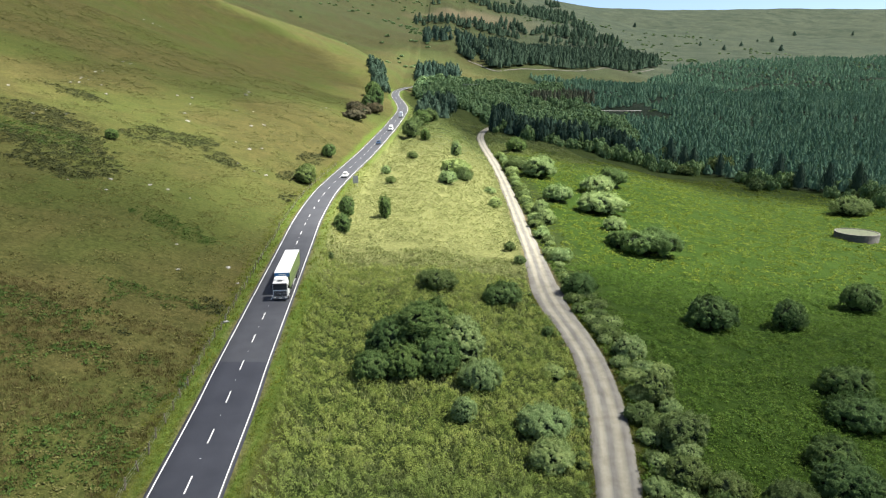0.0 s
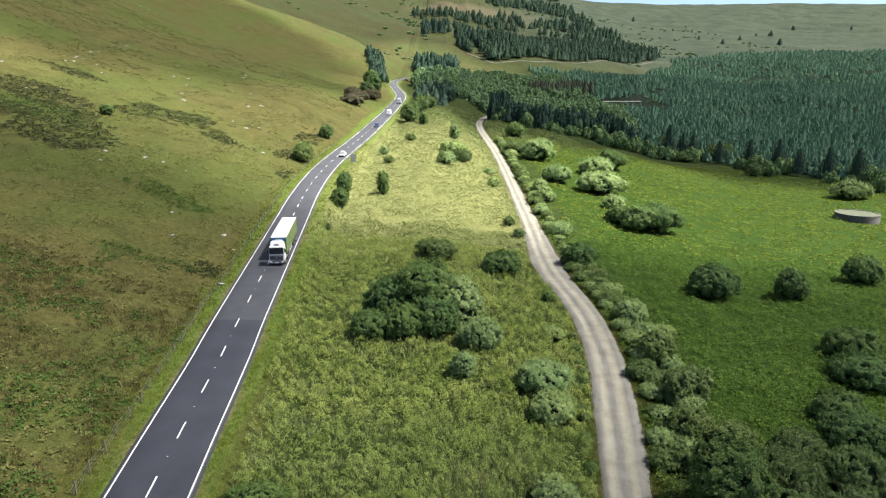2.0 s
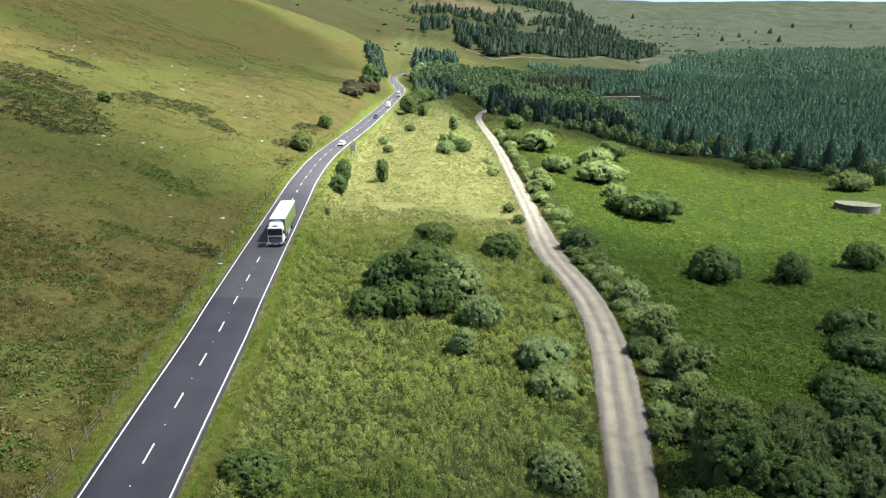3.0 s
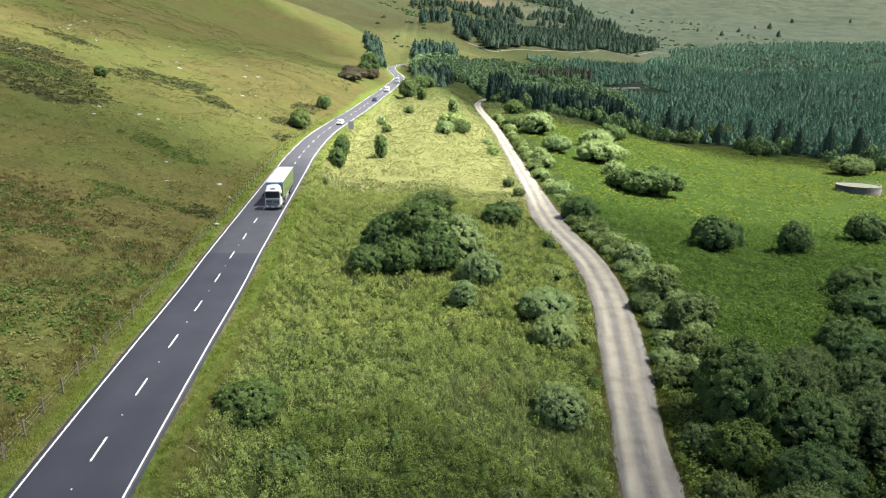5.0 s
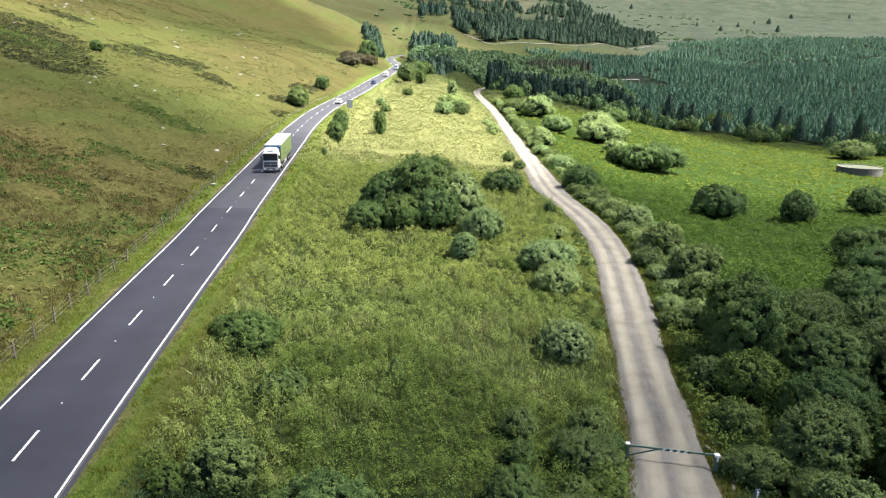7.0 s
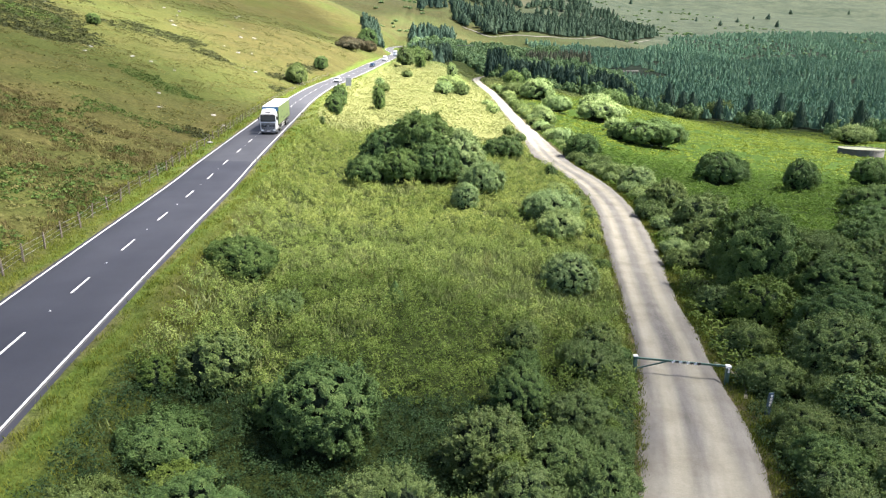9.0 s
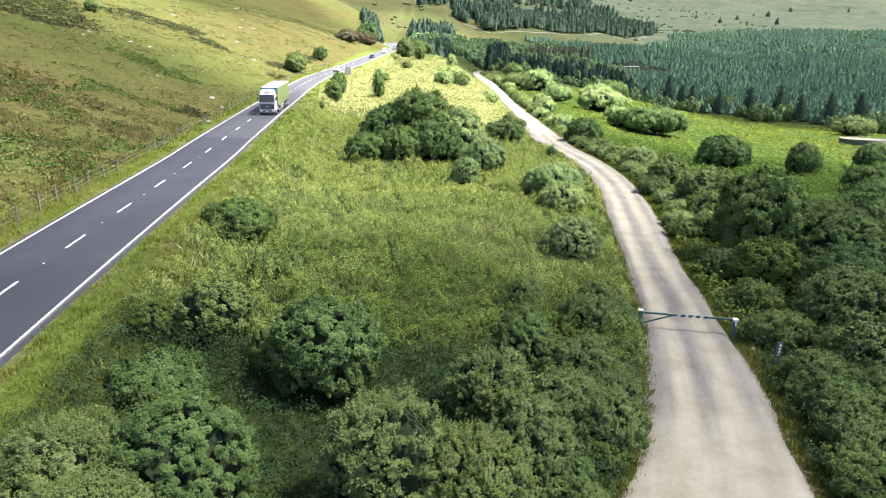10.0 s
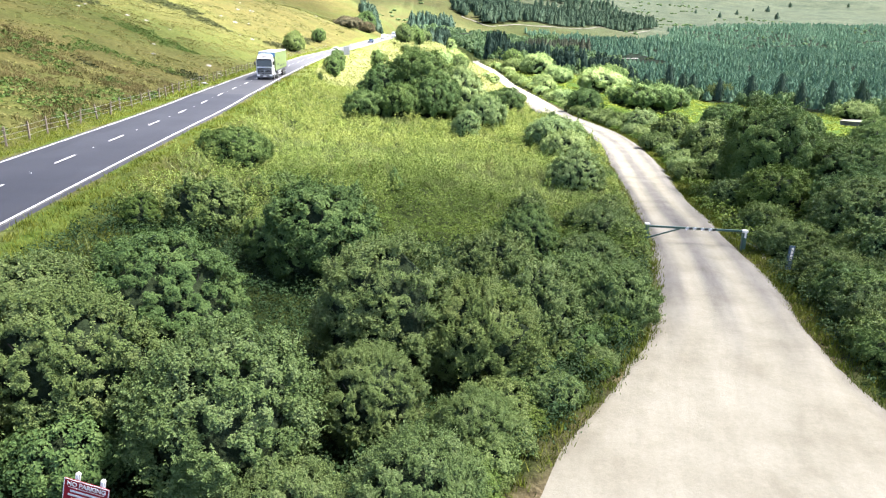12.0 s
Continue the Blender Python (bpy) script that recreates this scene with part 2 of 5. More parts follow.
DULL_GREEN = plain("dull_green_roof", (0.05, 0.058, 0.032), 0.95, grain=0.8, amount=0.4)
SIGN_RED, SIGN_BLUE = plain("red_sign_face", (0.25, 0.012, 0.022), 0.4, amount=0.08), plain("blue_grey_sign_face", (0.05, 0.085, 0.12), 0.5)
GREY_PLASTIC = plain("dark_grey_plastic", (0.09, 0.095, 0.1), 0.5)
SIGN_BACK = plain("grey_sign_back", (0.24, 0.25, 0.26), 0.6)
CAR_BLUE, CAR_SILVER = plain("blue_car_paint", (0.05, 0.09, 0.17), 0.25, 0.2), plain("silver_car_paint", (0.55, 0.56, 0.58), 0.3, 0.5)
GRIT = plain("road_edge_grit", (0.115, 0.108, 0.092), 0.95, grain=3.0, amount=0.4)
TRODDEN = plain("trodden_earth", (0.12, 0.11, 0.08), 0.95, grain=6.0, amount=0.35)
PALE_STONE = plain("pale_track_stone", (0.26, 0.25, 0.22), 0.95, grain=1.0)
RED_LAMP, PINK = plain("red_lamp_lens", (0.4, 0.02, 0.02), 0.3), plain("foxglove_pink", (0.5, 0.08, 0.35), 0.6)

# ---- the lie of the land ----
STATIONS = [-80, 0, 60, 110, 170, 230, 300, 400, 550, 700, 900, 1020, 1150, 1400, 1800, 2400, 3200, 4600]
ROAD_Z = [0.9, 1.75, 4.55, 7.4, 10.4, 14.8, 20.5, 26.5, 33.5, 42, 56, 72, 112, 150, 210, 330, 470, 480]
MID_Z = [0, .2, 1.4, 3.2, 6, 9.5, 17, 21.5, 27, 36, 52, 68, 108, 150, 215, 330, 470, 480]
TRACK_Z = [0, 0, 0, 1, 3, 4.2, 9, 13.5, 16, 22, 46, 62, 100, 140, 200, 310, 450, 470]
RIGHT_Z = [-1.5, -1.5, -2, -2.5, -2.5, 0, 4.5, 8, 14, 22, 42, 60, 104, 128, 190, 290, 430, 450]
FIELD_Z = [-6, -6, -6, -7, -9, -11.5, -13, -9, 6, 22, 38, 54, 88, 122, 168, 260, 420, 440]
WOOD_Z = [-12, -12, -12, -13, -13, -13, -12, -10, 2, 14, 32, 42, 58, 104, 150, 235, 410, 430]
FAR_Z = [-15, -15, -15, -15, -15, -15, -14, -12, -6, 6, 26, 36, 50, 84, 134, 218, 420, 430]
RIM_Z = [20, 20, 20, 20, 20, 20, 20, 20, 20, 20, 30, 34, 42, 62, 112, 205, 415, 430]
HILL_RISE = {12: 2.0, 30: 8.5, 60: 17.5, 150: 50, 320: 122, 900: 270}
HILL_FAR = {12: (62, 76, 113, 152), 30: (72, 80, 115, 156), 60: (90, 86, 118, 165), 150: (126, 116, 136, 190),
            320: (186, 176, 196, 250), 900: (360, 370, 390, 430)}

ROAD_LINE = [(-14.6, -40), (-18.7, 0), (-22.1, 32), (-24.1, 53), (-25.5, 70), (-26.7, 82), (-29.2, 110.5), (-31.6, 137), (-33.8, 162), (-34.7, 189),
             (-33.7, 215), (-30.2, 262), (-28.3, 300), (-27.0, 345), (-26.4, 425), (-28.6, 476), (-35, 540), (-42.5, 605), (-46.5, 670),
             (-44, 715), (-36, 752), (-10, 785), (40, 800)]
TRACK_LINE = [(4.5, -30, 22), (5.0, 0, 18), (6.4, 11, 11.8), (7.2, 14, 9.6), (8.6, 18, 7.0), (10.2, 22, 5.5), (11.8, 27.5, 4.9), (13.4, 34.5, 4.4), (15.5, 46, 4.0),
              (17.0, 54, 4.3), (18.9, 64, 4.7), (21.3, 78, 4.7), (22.6, 92, 4.8), (22.4, 105, 4.8), (21.2, 118, 5.6), (21.0, 130, 5.8), (21.9, 155, 4.2),
              (22.7, 186, 3.9), (24.0, 235, 3.9), (24.0, 273, 3.7), (23.4, 310, 3.7), (22.2, 365, 3.7), (22.8, 405, 4.0), (25.8, 440, 4.2),
              (31, 475, 4.4), (41, 512, 4.2), (60, 540, 4.0)]


def smooth_line(points, step):
    """A Catmull-Rom line through the points, as an array of samples about step metres apart."""
    p = np.array(points, float)
    p = np.vstack([2 * p[0] - p[1], p, 2 * p[-1] - p[-2]])
    out = []
    for a, q, r, d in zip(p, p[1:], p[2:], p[3:]):
        n = max(2, int(np.hypot(*(r - q)[:2]) / step))
        t = np.linspace(0, 1, n, endpoint=False)[:, None]
        out.append(0.5 * (2 * q + (r - a) * t + (2 * a - 5 * q + 4 * r - d) * t ** 2 + (3 * q - a - 3 * r + d) * t ** 3))
    return np.vstack(out + [p[-2:-1]])


ROAD, TRACK = smooth_line(ROAD_LINE, 2.0), smooth_line(TRACK_LINE, 1.2)


def spread(y, z):
    """Heights at y, rounded off between the stations."""
    y = np.asarray(y, float)
    w = np.clip(y * 0.06, 6, 120)
    return sum(np.interp(y + k * w, STATIONS, z) * g for k, g in ((-1, .25), (-.5, .2), (0, .1), (.5, .2), (1, .25)))


def road_x(y):
    keep = ROAD[:, 1] < 690
    return np.interp(y, ROAD[keep, 1], ROAD[keep, 0])


def track_x(y):
    return np.interp(y, TRACK[:, 1], TRACK[:, 0])


_lattice = np.random.RandomState(3).rand(256, 256)


def value_noise(x, y):
    xi, yi = np.floor(x).astype(int), np.floor(y).astype(int)
    u, v = x - xi, y - yi
    u, v = u * u * (3 - 2 * u), v * v * (3 - 2 * v)
    g = lambda a, c: _lattice[a & 255, c & 255]
    return (g(xi, yi) * (1 - u) + g(xi + 1, yi) * u) * (1 - v) + (g(xi, yi + 1) * (1 - u) + g(xi + 1, yi + 1) * u) * v - 0.5


def fractal(x, y, octaves=4):
    return sum(value_noise(x * 2 ** k + 17 * k, y * 2 ** k + 5 * k) / 1.8 ** k for k in range(octaves))


def section(y):
    """Places across the valley and their heights at one y."""
    xr, xt = float(road_x(y)), float(track_x(y))
    zr, zt = float(spread(y, ROAD_Z)), float(spread(y, TRACK_Z))
    far = float(np.clip((y - 600) / 300, 0, 1))
    xs, zs = [], []
    for d in (900, 320, 150, 60, 30, 12):
        rear = np.interp(y, [900, 1020, 1150, 1400, 1800, 2400, 3200, 4600],
                         HILL_FAR[d] + tuple(HILL_FAR[d][3] + r for r in (60, 180, 300, 300)))
        xs.append(xr - d)
        zs.append((zr + HILL_RISE[d]) * (1 - far) + rear * far)
    mid, right, field, wood, out, rim = (float(spread(y, z)) for z in (MID_Z, RIGHT_Z, FIELD_Z, WOOD_Z, FAR_Z, RIM_Z))
    xs += [xr - 4.6, xr + 4.6, xr + 10, xr * .5 + xt * .5, xt - 4.5, xt + 4.5, xt + 40, 175, 420, 1000, 2200, 4500]
    zs += [zr, zr, zr - (zr - mid) * .8, mid, zt, zt - .2, right, field, wood, out, rim, rim + 30]
    return np.array(xs), np.array(zs)


def across(x, xs, zs):
    """A rounded, never overshooting curve through the section."""
    h, d = np.diff(xs), np.diff(zs) / np.diff(xs)
    m = np.zeros(len(xs))
    same = d[:-1] * d[1:] > 0
    w1, w2 = 2 * h[1:] + h[:-1], h[1:] + 2 * h[:-1]
    m[1:-1][same] = ((w1 + w2)[same]) / (w1[same] / d[:-1][same] + w2[same] / d[1:][same])
    m[0], m[-1] = d[0], d[-1]
    i = np.clip(np.searchsorted(xs, x) - 1, 0, len(h) - 1)
    t = (x - xs[i]) / h[i]
    cubic = ((2 * t ** 3 - 3 * t ** 2 + 1) * zs[i] + (t ** 3 - 2 * t ** 2 + t) * h[i] * m[i]
             + (-2 * t ** 3 + 3 * t ** 2) * zs[i + 1] + (t ** 3 - t ** 2) * h[i] * m[i + 1])
    return np.where(t < 0, zs[0] + (x - xs[0]) * m[0], np.where(t > 1, zs[-1], cubic))


def line_gap(x, y, line):
    """Distance sideways from a line that runs mostly along y."""
    return np.abs(x - np.interp(y, line[:, 1], line[:, 0]))


def lumps(x, y):
    """Hummocks, gullies and knolls on top of the sections, none on the road and the track."""
    calm = np.clip((line_gap(x, y, ROAD) - 5) / 8, 0, 1) * np.clip((line_gap(x, y, TRACK) - 4) / 6, 0, 1)
    calm = np.maximum(calm, np.clip((y - 790) / 40, 0, 1))
    size = np.clip(np.hypot(x, y) / 900, 0, 1)
    return calm * (fractal(x / 9, y / 9) * 0.5 + fractal(x / 60, y / 60) * (0.9 + 5 * size) * np.clip(1.9 - np.hypot(x, y) / 900, 0, 1) + size * fractal(x / 260, y / 260) * 14)


def heights(xs_grid, ys_rows):
    z = np.empty((len(ys_rows), len(xs_grid)))
    for j, y in enumerate(ys_rows):
        z[j] = across(xs_grid, *section(y))
    gx, gy = np.meshgrid(xs_grid, ys_rows)
    return z + lumps(gx, gy) + 84 * np.exp(-((gx - 170) / 390) ** 2) * np.clip((gy - 1700) / 700, 0, 1)


NEAR_X, NEAR_Y = np.arange(-240, 241, 1.5), np.arange(-60, 700, 2.0)
NEAR_H = heights(NEAR_X, NEAR_Y)
WIDE_X, WIDE_Y = np.arange(-1200, 2600, 12.0), np.arange(-60, 3600, 12.0)
WIDE_H = heights(WIDE_X, WIDE_Y)


def lookup(x, y, gx, gy, gz):
    u, v = (np.asarray(x, float) - gx[0]) / (gx[1] - gx[0]), (np.asarray(y, float) - gy[0]) / (gy[1] - gy[0])
    i, j = np.clip(u.astype(int), 0, len(gx) - 2), np.clip(v.astype(int), 0, len(gy) - 2)
    u, v = u - i, v - j
    return (gz[j, i] * (1 - u) + gz[j, i + 1] * u) * (1 - v) + (gz[j + 1, i] * (1 - u) + gz[j + 1, i + 1] * u) * v


def ground_z(x, y):
    x, y = np.asarray(x, float), np.asarray(y, float)
    near = (np.abs(x) < 236) & (y < 690) & (y > -58)
    return np.where(near, lookup(x, y, NEAR_X, NEAR_Y, NEAR_H), lookup(x, y, WIDE_X, WIDE_Y, WIDE_H))


# ---- mesh helpers ----
def mesh_of(name, verts, faces, mat, smooth=False):
    """A mesh from arrays of corners and of equal-sided faces."""
    verts, faces = np.asarray(verts, np.float32), np.asarray(faces, np.int32)
    me = bpy.data.meshes.new(name)
    k = faces.shape[1]
    me.vertices.add(len(verts)), me.loops.add(faces.size), me.polygons.add(len(faces))
    me.vertices.foreach_set("co", verts.ravel())
    me.loops.foreach_set("vertex_index", faces.ravel())
    me.polygons.foreach_set("loop_start", np.arange(0, faces.size, k, dtype=np.int32))
    me.polygons.foreach_set("use_smooth", np.full(len(faces), smooth))
    me.update(calc_edges=True)
    me.materials.append(mat)
    return me


def part(name, bm, mat, parent, label=""):
    """One mesh object under a thing or a part, from a bmesh or a mesh."""
    if isinstance(bm, bmesh.types.BMesh):
        me = bpy.data.meshes.new(name)
        bm.to_mesh(me)
        bm.free()
        me.materials.append(mat)
    else:
        me = bm
    ob = new(name, me)
    ob.parent = parent
    if label:
        ob["label"] = label
    return ob


def box(size, at=(0, 0, 0), bevel=0.0, taper=None, turn=None):
    bm = bmesh.new()
    bmesh.ops.create_cube(bm, size=1.0)
    for v in bm.verts:
        v.co = Vector((v.co.x * size[0], v.co.y * size[1], v.co.z * size[2]))
        if taper and v.co.z > 0:
            v.co.x *= taper[0]
            v.co.y *= taper[1]
    if bevel:
        bmesh.ops.bevel(bm, geom=bm.edges[:], offset=bevel, segments=2, affect="EDGES")
    m = Matrix.Translation(at)
    bmesh.ops.transform(bm, matrix=m @ turn if turn else m, verts=bm.verts[:])
    return bm


def tube(points, radii, sides=7):
    """A tapered, bent limb as arrays of corners and quads."""
    verts, faces = [], []
    for i, (p, r) in enumerate(zip(points, radii)):
        for k in range(sides):
            a = 2 * math.pi * k / sides
            verts.append((p[0] + r * math.cos(a), p[1] + r * math.sin(a), p[2]))
        if i:
            o = (i - 1) * sides
            faces += [(o + k, o + (k + 1) % sides, o + sides + (k + 1) % sides, o + sides + k) for k in range(sides)]
    return np.array(verts), np.array(faces)


def disc(radius, width, at, axis="x", sides=24):
    bm = bmesh.new()
    bmesh.ops.create_cone(bm, cap_ends=True, segments=sides, radius1=radius, radius2=radius, depth=width)
    bmesh.ops.bevel(bm, geom=[e for e in bm.edges if len(e.link_faces) == 2 and e.calc_face_angle() > 1], offset=min(radius, width) * .12, segments=2, affect="EDGES")
    turn = {"x": pose(0, 0, 0, 0, 90, 0), "y": pose(0, 0, 0, 90, 0, 0), "z": Matrix()}[axis]
    bmesh.ops.transform(bm, matrix=Matrix.Translation(at) @ turn, verts=bm.verts[:])
    return bm


def leaves(centres, normals, size, rng, slim=0.55, stray=0.5):
    """Small slanting leaves as arrays of corners and triangles."""
    n = len(centres)
    nr = normals + rng.normal(0, stray, (n, 3))
    nr /= np.linalg.norm(nr, axis=1)[:, None] + 1e-9
    t = np.cross(nr, rng.normal(0, 1, (n, 3)))
    t /= np.linalg.norm(t, axis=1)[:, None] + 1e-9
    b = np.cross(nr, t)
    s = (size * rng.uniform(0.6, 1.35, n))[:, None]
    v = np.stack([centres - t * s * .55 - nr * s * .08, centres + t * s * .25 + b * s * slim * .55, centres + t * s * .45 - b * s * slim * .45 + nr * s * .1], 1)
    return v.reshape(-1, 3), np.arange(n * 3).reshape(-1, 3)


def diamonds(centres, normals, size, rng, slim=0.6, stray=0.3):
    """Small folded leaves as arrays of corners and four-sided faces."""
    n = len(centres)
    nr = normals / (np.linalg.norm(normals, axis=1)[:, None] + 1e-9) + rng.normal(0, stray, (n, 3))
    nr /= np.linalg.norm(nr, axis=1)[:, None] + 1e-9
    t = np.cross(nr, rng.normal(0, 1, (n, 3)))
    t /= np.linalg.norm(t, axis=1)[:, None] + 1e-9
    b = np.cross(nr, t)
    s = (size * rng.uniform(.65, 1.35, n))[:, None]
    low = nr * s * .08
    v = np.stack([centres - t * s * .5 - low, centres + b * s * slim * .5 + low, centres + t * s * .5 - low, centres - b * s * slim * .5 + low], 1)
    return v.reshape(-1, 3), np.arange(n * 4).reshape(-1, 4)


def joined(*pairs):
    verts, faces, o = [], [], 0
    for v, f in pairs:
        verts.append(v), faces.append(np.asarray(f) + o)
        o += len(v)
    return np.vstack(verts), np.vstack(faces)


# ---- ground: one sheet to the skyline ----
def wood_edge(x):
    return np.interp(x, [30, 60, 110, 150, 175, 200, 300, 900], [440, 415, 418, 400, 350, 318, 300, 260])


def wood_top(x):
    """Where the plantation ends on the far side."""
    return np.interp(x, [150, 300, 450, 600, 725, 980, 1230], [960, 1010, 1330, 1450, 1520, 1680, 1810])


def ground_sheet():
    ys = [-60.0]
    while ys[-1] < 4500:
        ys.append(ys[-1] + max(1.2, (ys[-1] - 40) * 0.015))
    side = [0.0]
    while side[-1] < 3900:
        side.append(side[-1] + max(1.25, (side[-1] - 35) * 0.035))
    xs = np.array([-s for s in side[:0:-1]] + side)
    ys = np.array(ys)
    z = heights(xs, ys)
    gx, gy = np.meshgrid(xs, ys)
    dr, dt = line_gap(gx, gy, ROAD), line_gap(gx, gy, TRACK)
    z = z - 0.16 * np.clip(1 - dr / 4.2, 0, 1) ** 0.4 * (gy < 780) - 0.14 * (dt < 3.0) * (gy < 545)
    nx, ny = len(xs), len(ys)
    idx = np.arange(nx * ny).reshape(ny, nx)
    faces = np.stack([idx[:-1, :-1], idx[:-1, 1:], idx[1:, 1:], idx[1:, :-1]], -1).reshape(-1, 4)
    me = mesh_of("ground", np.stack([gx, gy, z], -1).reshape(-1, 3), faces, GROUND, True)
    wob = fractal(gx / 25, gy / 25)
    right_of_road = np.clip((gx - road_x(gy) - 4 + wob * 3) / 4, 0, 1)
    far = np.clip((gy - 420) / 400, 0, 1)
    meadow = right_of_road * (1 - far) + far * np.clip(.45 + wob * .3 + .8 * fractal(gx / 160, gy / 160), 0, .8) * np.clip((gx + 90) / 90, .15, 1)
    rich = np.clip((gx - track_x(gy) - 7 + wob * 5) / 6, 0, 1) * np.clip((360 - gy) / 80, 0, 1)
    verge = np.clip((6.8 + wob * 2.5 - dr) / 1.5, 0, 1) * np.clip((dr - 3.2) / .5, 0, 1) * (gy < 700)
    earth = np.clip((4.1 + wob * .6 - dr) / .5, 0, 1) * .7 * (gy < 760)
    edge = np.interp(gy, TRACK[:, 1], TRACK[:, 2]) / 2
    earth = np.maximum(earth, .8 * np.clip((edge + .3 + wob * .6 - dt) / .4, 0, 1) * (gy < 545))
    earth = np.maximum(earth, .75 * np.clip(1.6 - 1.6 * np.hypot((gx - 130) / 210, (gy - 1960 - (gx - 130) * .25) / 150) + .8 * fractal(gx / 60, gy / 60), 0, 1))
    # Mask of the painted shade below the plantation.
    wood_shade = np.clip((gy - wood_edge(gx) - 8) / 10, 0, 1) * np.clip((gx - 40) / 20, 0, 1) * np.clip((wood_top(gx) - 20 - gy) / 60, 0, 1)
    # The painted haze grows with distance, weaker towards the left.
    hill_haze = np.clip((gy - 750) / 600, 0, .9) * np.clip((gx + 40) / 420, .3, 1)
    # Mask of the meadow band whose sunlight is painted in as straw colour.
    straw = right_of_road * np.clip((gy - 120 + wob * 30) / 40, 0, .8) * np.clip((330 - gy) / 60, 0, 1) * np.clip((track_x(gy) - gx - 1) / 4, 0, 1)
    for key, val in (("meadow", meadow), ("rich", rich), ("verge", verge), ("earth", earth), ("wood_shade", wood_shade), ("hill_haze", hill_haze), ("straw", straw)):
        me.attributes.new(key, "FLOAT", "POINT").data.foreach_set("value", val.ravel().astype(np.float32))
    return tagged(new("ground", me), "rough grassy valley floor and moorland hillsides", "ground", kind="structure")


ground_sheet()


def ribbon(line, offsets, lift, tail=None):
    """Corners of a strip that follows a line at the sideways offsets; heights follow the land's section."""
    d = np.gradient(line[:, :2], axis=0)
    d /= np.linalg.norm(d, axis=1)[:, None]
    side = np.stack([d[:, 1], -d[:, 0]], 1)
    rows = []
    for k, (p, s) in enumerate(zip(line, side)):
        off = offsets(k) if callable(offsets) else offsets
        rows.append(p[:2] + np.outer(off, s))
    v = np.array(rows)
    n, m = v.shape[:2]
    idx = np.arange(n * m).reshape(n, m)
    return v, np.stack([idx[:-1, :-1], idx[:-1, 1:], idx[1:, 1:], idx[1:, :-1]], -1).reshape(-1, 4), side


def road_height(y):
    return spread(y, ROAD_Z)


ROAD_HALF = 3.62
road_far = np.clip((ROAD[:, 1] - 690) / 90, 0, 1)
ROAD_LEVEL = road_height(ROAD[:, 1]) * (1 - road_far) + road_far * np.maximum(road_height(ROAD[:, 1]), ground_z(ROAD[:, 0], ROAD[:, 1]) + 0.4)


def build_road():
    v, f, _ = ribbon(ROAD, np.array([-4.0, -ROAD_HALF, -1.8, 0, 1.8, ROAD_HALF, 4.0]), 0)
    z = np.repeat(ROAD_LEVEL[:, None], 7, 1) + np.array([-.25, .02, .06, .09, .06, .02, -.25])
    road = tagged(new("road", mesh_of("road", np.dstack([v, z]).reshape(-1, 3), f[:, ::-1], ASPHALT, True)),
                  "dark grey two-lane asphalt road with white markings", "road", kind="structure")
    for off in (-3.3, 3.3):
        v, f, _ = ribbon(ROAD, np.array([off - .06, off + .06]), 0)
        z = np.repeat(ROAD_LEVEL[:, None], 2, 1) + .038
        part("edge_line", mesh_of("edge_line", np.dstack([v, z]).reshape(-1, 3), f[:, ::-1], PAINT), PAINT, road, "white painted edge line")
    for off in (-3.62, 3.62):
        v, f, _ = ribbon(ROAD, np.array([off - .2, off + .2]), 0)
        z = np.repeat(ROAD_LEVEL[:, None], 2, 1) + (np.array([-.1, .035]) if off < 0 else np.array([.035, -.1]))
        part("grit_edge", mesh_of("grit_edge", np.dstack([v, z]).reshape(-1, 3), f[:, ::-1], GRIT), GRIT, road, "pale grit washed to the road's edge")
    arc = np.concatenate([[0], np.cumsum(np.hypot(*np.diff(ROAD[:, :2], axis=0).T))])
    start = float(np.interp(37.65, ROAD[:, 1], arc)) % 8.4
    at = lambda s: np.array([np.interp(s, arc, ROAD[:, 0]), np.interp(s, arc, ROAD[:, 1]), np.interp(s, arc, ROAD_LEVEL) + .105])
    s = start
    while s < arc[-1] - 60:
        a, c, m = at(s), at(s + 2.75), at(s + 1.4)
        side = np.array([c[1] - a[1], a[0] - c[0], 0]) / 3.0 * .075
        part("lane_dash", mesh_of("lane_dash", [a - side, a + side, m + side, c + side, c - side, m - side], [(0, 1, 2, 5), (5, 2, 3, 4)], PAINT), PAINT, road)
        if s < 260:
            q = at(s + 5.6)
            part("cat_eye", box((.09, .1, .03), q, .008), WHITE, road, "small white reflecting road stud")
        s += 8.4
    return road


build_road()


